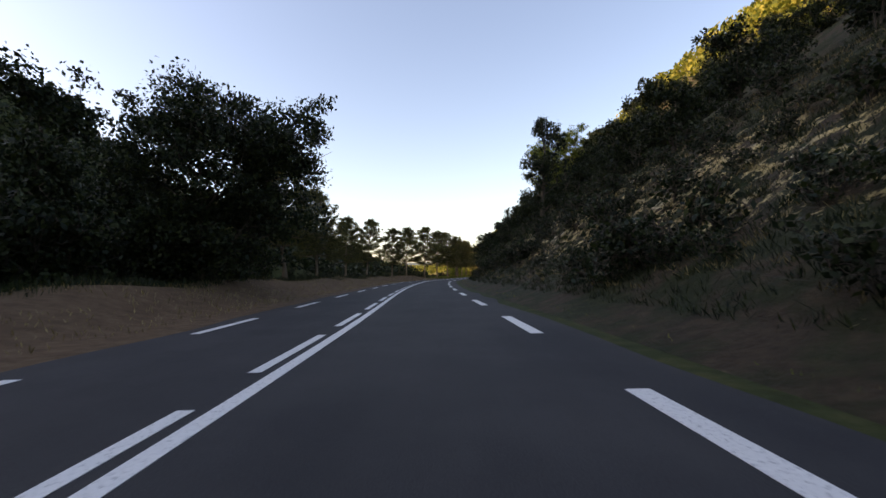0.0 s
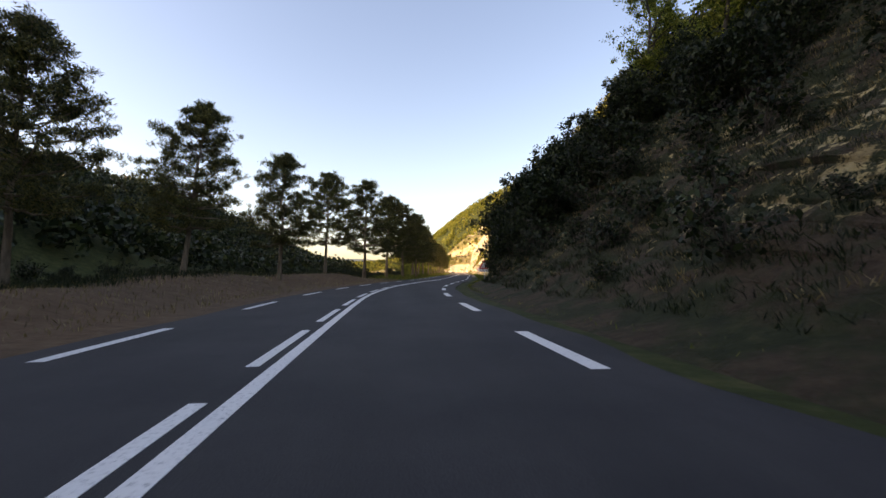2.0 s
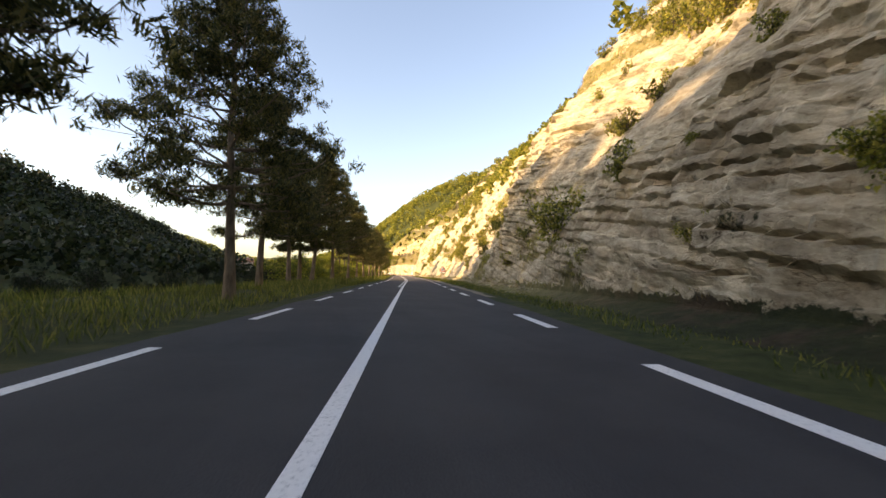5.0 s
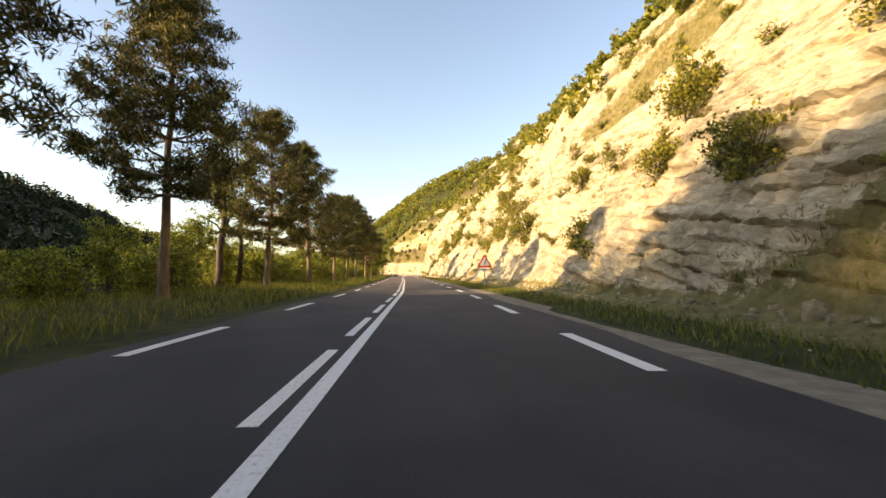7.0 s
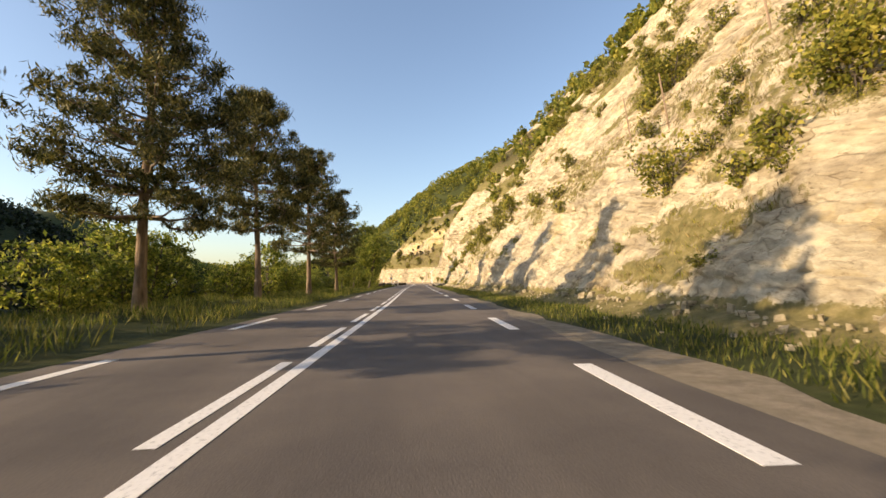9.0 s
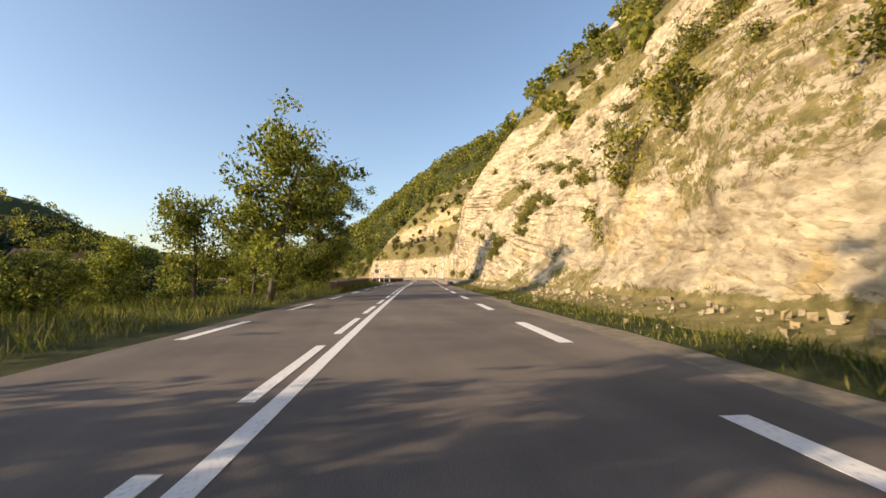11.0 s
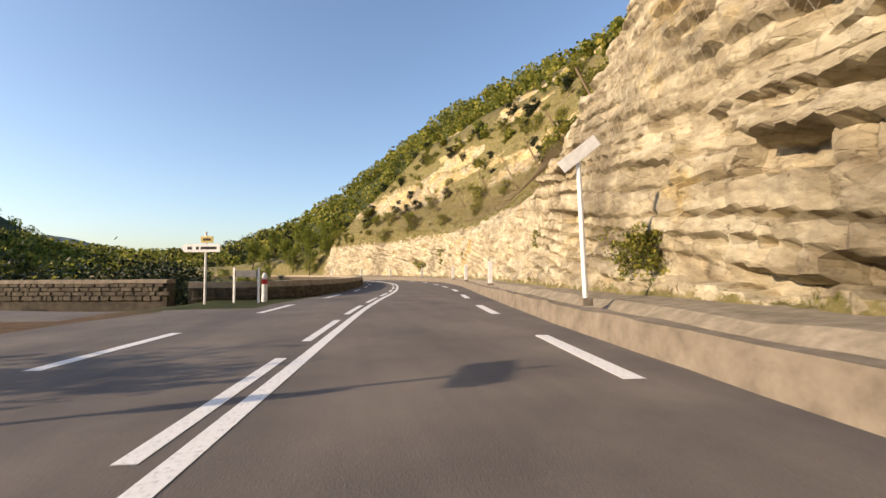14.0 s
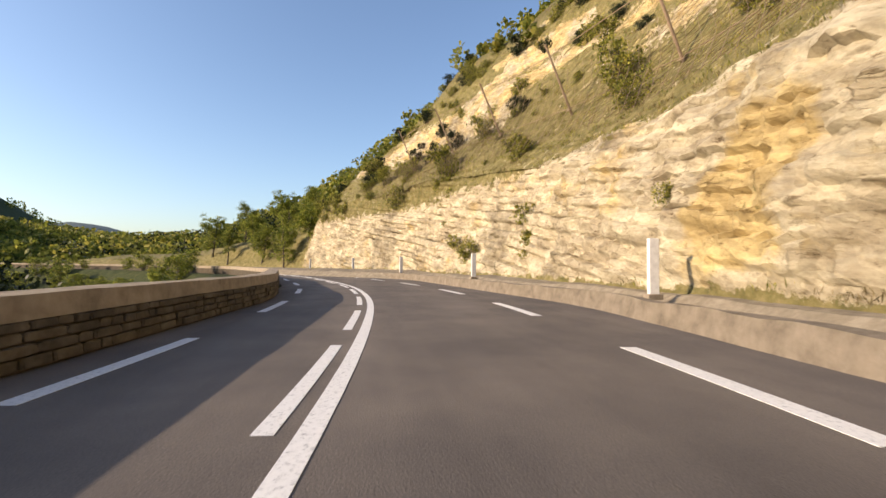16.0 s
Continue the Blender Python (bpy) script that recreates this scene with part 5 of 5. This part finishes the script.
marker = new("marker_post")
part("board", box(0.23, 0.10, 1.22, (0, 0, 0.61), 0.02), WHITE, marker)
part("foot", box(0.34, 0.20, 0.12, (0, 0, -0.02), 0.02), CONCRETE, marker)
tagged(marker, "white painted marker post standing on the kerb wall", "marker post", "marker posts along the bend")
marker.matrix_world = stand(320.1, 5.1, 0.42)
for s, d in ((330.3, 5.2), (340.0, 5.95), (352, 6.0), (363, 5.9), (373, 5.9), (383, 5.9)):
    copy_thing(marker, stand(s, d, 0.42))
pole = new("white_pole")
part("shaft", rod((0, 0, 0), (-0.10, 0, 3.1), 0.055, 0.05, 12), WHITE, pole)
part("panel", box(1.0, 0.03, 0.26, (-0.10, -0.07, 3.14), 0.008, Matrix.Rotation(radians(-38), 4, "Y")), WHITE, pole, "white panel hanging askew")
part("base", box(0.22, 0.22, 0.16, (0, 0, 0.05), 0.02), CONCRETE, pole)
tagged(pole, "tall white sign pole with a crooked panel at the cliff foot", "sign pole")
pole.matrix_world = stand(305.8, 4.95, 0.36)


def bollard():
    ob = new("bollard")
    bm = rod((0, 0, 0), (0, 0, 0.98), 0.105, 0.10, 16)
    part("body", bm, WHITE, ob)
    part("band", rod((0, 0, 0.66), (0, 0, 0.84), 0.109, 0.108, 16), RED, ob, "red reflective band")
    part("cap", rod((0, 0, 0.98), (0, 0, 1.08), 0.10, 0.03, 16), WHITE, ob)
    return tagged(ob, "white junction bollard with a red band", "bollard", "bollards at the side road")


post = bollard()
post.matrix_world = stand(298.7, -4.6, -0.02) @ Matrix.Rotation(radians(4), 4, "Y")
copy_thing(post, stand(313.7, -4.25, -0.02))


def triangle(side, r, n=5):
    """A rounded triangle, point up, its base at z = 0."""
    h = side * 0.866
    pts = []
    for k, (cx, cz) in enumerate(((-side / 2 + 1.73 * r, r), (side / 2 - 1.73 * r, r), (0, h - 2 * r))):
        mid = (210, 330, 90)[k]
        for a in np.linspace(mid - 60, mid + 60, n):
            pts.append((cx + r * math.cos(radians(a)), cz + r * math.sin(radians(a))))
    return pts


def warning_sign(label, symbol, panel):
    ob = new("warning_sign")
    part("post", box(0.08, 0.05, 2.1, (0, 0.045, 1.05), 0.008), GALV, ob)
    rim = part("rim", prism([(x, z + 1.24) for x, z in triangle(0.98, 0.06)], 0.03), RED, ob, "red triangular border")
    part("face", prism([(x, z + 1.345) for x, z in triangle(0.66, 0.03)], 0.004), WHITE, ob, "white triangular face").location.y = -0.004
    for outline in symbol:
        part("symbol", prism([(x, z + 1.36) for x, z in outline], 0.003), BLACK, ob).location.y = -0.008
    part("panel", box(panel[0], 0.025, panel[1], (0, 0.0, 1.10), 0.006), WHITE, ob, "white plate below the triangle")
    part("panel_edge", box(panel[0] + 0.02, 0.018, panel[1] + 0.02, (0, 0.012, 1.10), 0.006), BLACK, ob)
    return tagged(ob, label, "road sign")


wedge = [(0.02, 0.02), (0.24, 0.02), (0.15, 0.16), (0.10, 0.30), (0.04, 0.44), (0.02, 0.40), (0.05, 0.26), (0.0, 0.16)]


def blob(x, z, r):
    return [(x + r * math.cos(a) * (1 + 0.25 * math.sin(3 * a)), z + r * math.sin(a)) for a in np.linspace(0, 2 * np.pi, 9)[:-1]]


sign = warning_sign("red-bordered triangular falling rocks sign with a 500 m plate", [wedge, blob(-0.08, 0.10, 0.035), blob(-0.04, 0.22, 0.03), blob(-0.13, 0.04, 0.04), blob(-0.02, 0.32, 0.022)], (0.88, 0.25))
for x in (-0.36, 0.36):
    part("arrow", prism([(x - 0.014, 1.02), (x + 0.014, 1.02), (x + 0.014, 1.13), (x + 0.045, 1.13), (x, 1.19), (x - 0.045, 1.13), (x - 0.014, 1.13)], 0.003), BLACK, sign).location.y = -0.017
cu = bpy.data.curves.new("distance_text", "FONT")
cu.body, cu.size, cu.align_x, cu.align_y, cu.extrude = "500 m", 0.21, "CENTER", "CENTER", 0.001
txt = new("distance_text", cu)
txt.parent = sign
txt.matrix_basis = pose(0, -0.0155, 1.10, 90, 0, 0)
cu.materials.append(BLACK)
sign.matrix_world = stand(87.0, 6.15, -0.03, 0, 1.08)

zig = [(-0.07, 0.02), (-0.03, 0.02), (-0.03, 0.16), (0.08, 0.10), (0.08, 0.30), (0.12, 0.30), (0.06, 0.40), (0.0, 0.30), (0.04, 0.30), (0.04, 0.16), (-0.07, 0.22)]
sign2 = warning_sign("red-bordered triangular double bend sign with a small plate", [zig], (0.62, 0.15))
for z in (1.08, 1.12):
    part("lettering", box(0.46, 0.004, 0.025, (0, -0.015, z)), SIGN_BACK, sign2)
sign2.matrix_world = stand(184.2, 6.45, -0.03, 0, 1.28)

direction = new("direction_sign")
part("post", rod((0, 0.04, 0), (0, 0.04, 2.55), 0.038, None, 12), WHITE, direction)
part("panel", prism([(-0.86, 1.98), (-0.74, 1.84), (0.52, 1.84), (0.52, 2.12), (-0.74, 2.12)], 0.03), WHITE, direction, "white arrow-shaped panel")
part("number_plate_panel", box(0.44, 0.03, 0.22, (0.05, 0.015, 2.28), 0.008), plain("yellow_enamel", (0.55, 0.42, 0.12), 0.5), direction, "small yellow panel on top")
for x, w in ((-0.55, 0.16), (-0.28, 0.10), (0.12, 0.56)):
    part("lettering", box(w, 0.004, 0.10, (x, -0.003, 1.98)), BLACK, direction)
part("lettering", box(0.28, 0.004, 0.08, (0.05, -0.003, 2.28)), BLACK, direction)
tagged(direction, "white arrow direction sign on a white post by the junction", "direction sign")
direction.matrix_world = stand(312.6, -5.9, -0.05, -4)

board = new("notice_board")
for x in (-0.46, 0.46):
    part("post", box(0.07, 0.07, 1.28, (x, 0, 0.64), 0.01), WHITE, board)
part("panel", box(0.92, 0.03, 0.24, (0, 0, 1.06), 0.008), SIGN_BACK, board, "grey blank plank panel")
tagged(board, "low grey panel between two white posts", "notice board")
board.matrix_world = stand(313.3, -4.75, -0.03, -6)

stop = new("stop_sign")
part("post", box(0.08, 0.05, 2.9, (0, 0, 1.45), 0.01), GALV, stop)
part("plate", prism([(0.32 * math.cos(radians(22.5 + 45 * k)), 1.82 + 0.32 * math.sin(radians(22.5 + 45 * k))) for k in range(8)], 0.02), SIGN_BACK, stop, "plain grey back of an octagonal plate").location.y = -0.05
part("arrow_panel", prism([(-0.62, 2.62), (-0.52, 2.50), (0.5, 2.50), (0.5, 2.74), (-0.52, 2.74)], 0.025), WHITE, stop, "white arrow-shaped panel").matrix_basis = pose(0, 0.03, 0, 0, 0, 72)
tagged(stop, "tall post with an octagonal plate seen from behind", "road sign")
stop.matrix_world = stand(299.0, -5.0, -0.05)


# ---- rock-net posts on the slope ----
def slope_at(s, v):
    d, z = face_profile(np.array([float(s)]), np.array([float(v)]))
    return float(d[0]), float(z[0])


net_post = new("net_post")
part("shaft", rod((0, 0, -0.4), (0, 0, 3.9), 0.07, 0.06, 8), RUST, net_post)
part("plate", box(0.3, 0.3, 0.04, (0, 0, 0.02), 0.008), RUST, net_post)
tagged(net_post, "rusty slanted steel post of a rockfall net", "steel post", "rockfall net posts")
first = True
NETS = []
for s in np.arange(322, 372, 6.2):
    d, z = slope_at(s, 13.2)
    m = stand(s, d, z) @ Matrix.Rotation(radians(-32), 4, "Y") @ Matrix.Rotation(radians(8), 4, "X")
    NETS.append((m @ Vector((0, 0, 3.2)), m @ Vector((0, 0, 0.1))))
    if first:
        net_post.matrix_world, first = m, False
    else:
        copy_thing(net_post, m)
for s, v in ((207, 12.5), (211.5, 10.5), (216, 11.5), (186, 13.5), (190, 12.5)):
    d, z = slope_at(s, v)
    copy_thing(net_post, stand(s, d, z, 0, 0.6) @ Matrix.Rotation(radians(-8), 4, "Y"))

wires = []
for k in np.arange(-12, 56, 0.55):
    for lean in (1, -1):
        path = []
        for v in np.arange(8.2, 17.6, 0.9):
            s = 318 + k + (lean * (v - 8.2) * 0.55 if lean > 0 else 5.2 - (v - 8.2) * 0.55)
            if 318 <= s <= 374:
                d, z = slope_at(s, v)
                x, y = spot(s, d - 0.55)
                path.append(((float(x), float(y), z + 0.45), 0.011))
        if len(path) > 2:
            wires.append(path)
wv, wf = tubes(wires, 3)
net = new("rockfall_net")
part("wire_mesh", mesh_of("wire_mesh", wv, wf, RUST, False), RUST, net)
for k in (0, 1):
    line = [(tuple(n[k]), 0.022) for n in NETS]
    cv, cf = tubes([line], 6)
    part("cable", mesh_of("cable", cv, cf, RUST, True), RUST, net)
tagged(net, "rusty diamond wire rockfall net hung over the slope", "wire net")

mesh_wires = []
for lean in (1, -1):
    for s0 in np.arange(288, 318, 0.26):
        path = []
        for z in np.arange(4.6, 7.8, 0.4):
            s = s0 + lean * 0.55 * (z - 4.6)
            if 299 < s < 309:
                x, y = spot(s, np.interp(z, [4.6, 7.8], [on_face(304, 4.6), on_face(304, 7.8)]) - 0.35)
                path.append(((float(x), float(y), z), 0.004))
        if len(path) > 2:
            mesh_wires.append(path)
cv, cf = tubes(mesh_wires, 3)
ledge_net = new("ledge_net")
part("wire_mesh", mesh_of("wire_mesh", cv, cf, WIRE, False), WIRE, ledge_net)
tagged(ledge_net, "fine wire netting stretched over the broken limestone ledges", "wire net")

# ---- house across the valley ----
house = new("house")
part("wall", box(11, 7, 4.6, (0, 0, 2.3), 0.02), RENDER_WALL, house)
roof = bmesh.new()
for x in (-5.9, 5.9):
    for y, z in ((-4, 4.45), (0, 6.6), (4, 4.45)):
        roof.verts.new((x, y, z))
roof.verts.ensure_lookup_table()
rv = roof.verts
for f in ((0, 1, 4, 3), (1, 2, 5, 4), (0, 2, 1), (3, 4, 5), (0, 3, 5, 2)):
    roof.faces.new([rv[k] for k in f])
part("roof", roof, TILE, house, "red tiled gable roof")
part("chimney", box(0.7, 0.7, 1.6, (3, 0.8, 6.6), 0.03), RENDER_WALL, house)
for x in (-3.6, 0.0, 3.6):
    w = part("window", box(1.0, 0.12, 1.3, (x, -3.5, 2.6), 0.02), GLASS_DARK, house)
    part("shutter", box(0.5, 0.10, 1.35, (x - 0.8, -3.54, 2.6), 0.02), WOOD, w)
tagged(house, "small plastered house with a tiled roof among trees", "house")
house.matrix_world = Matrix.Translation((-33, 345, 1.0)) @ Matrix.Rotation(radians(12), 4, "Z")
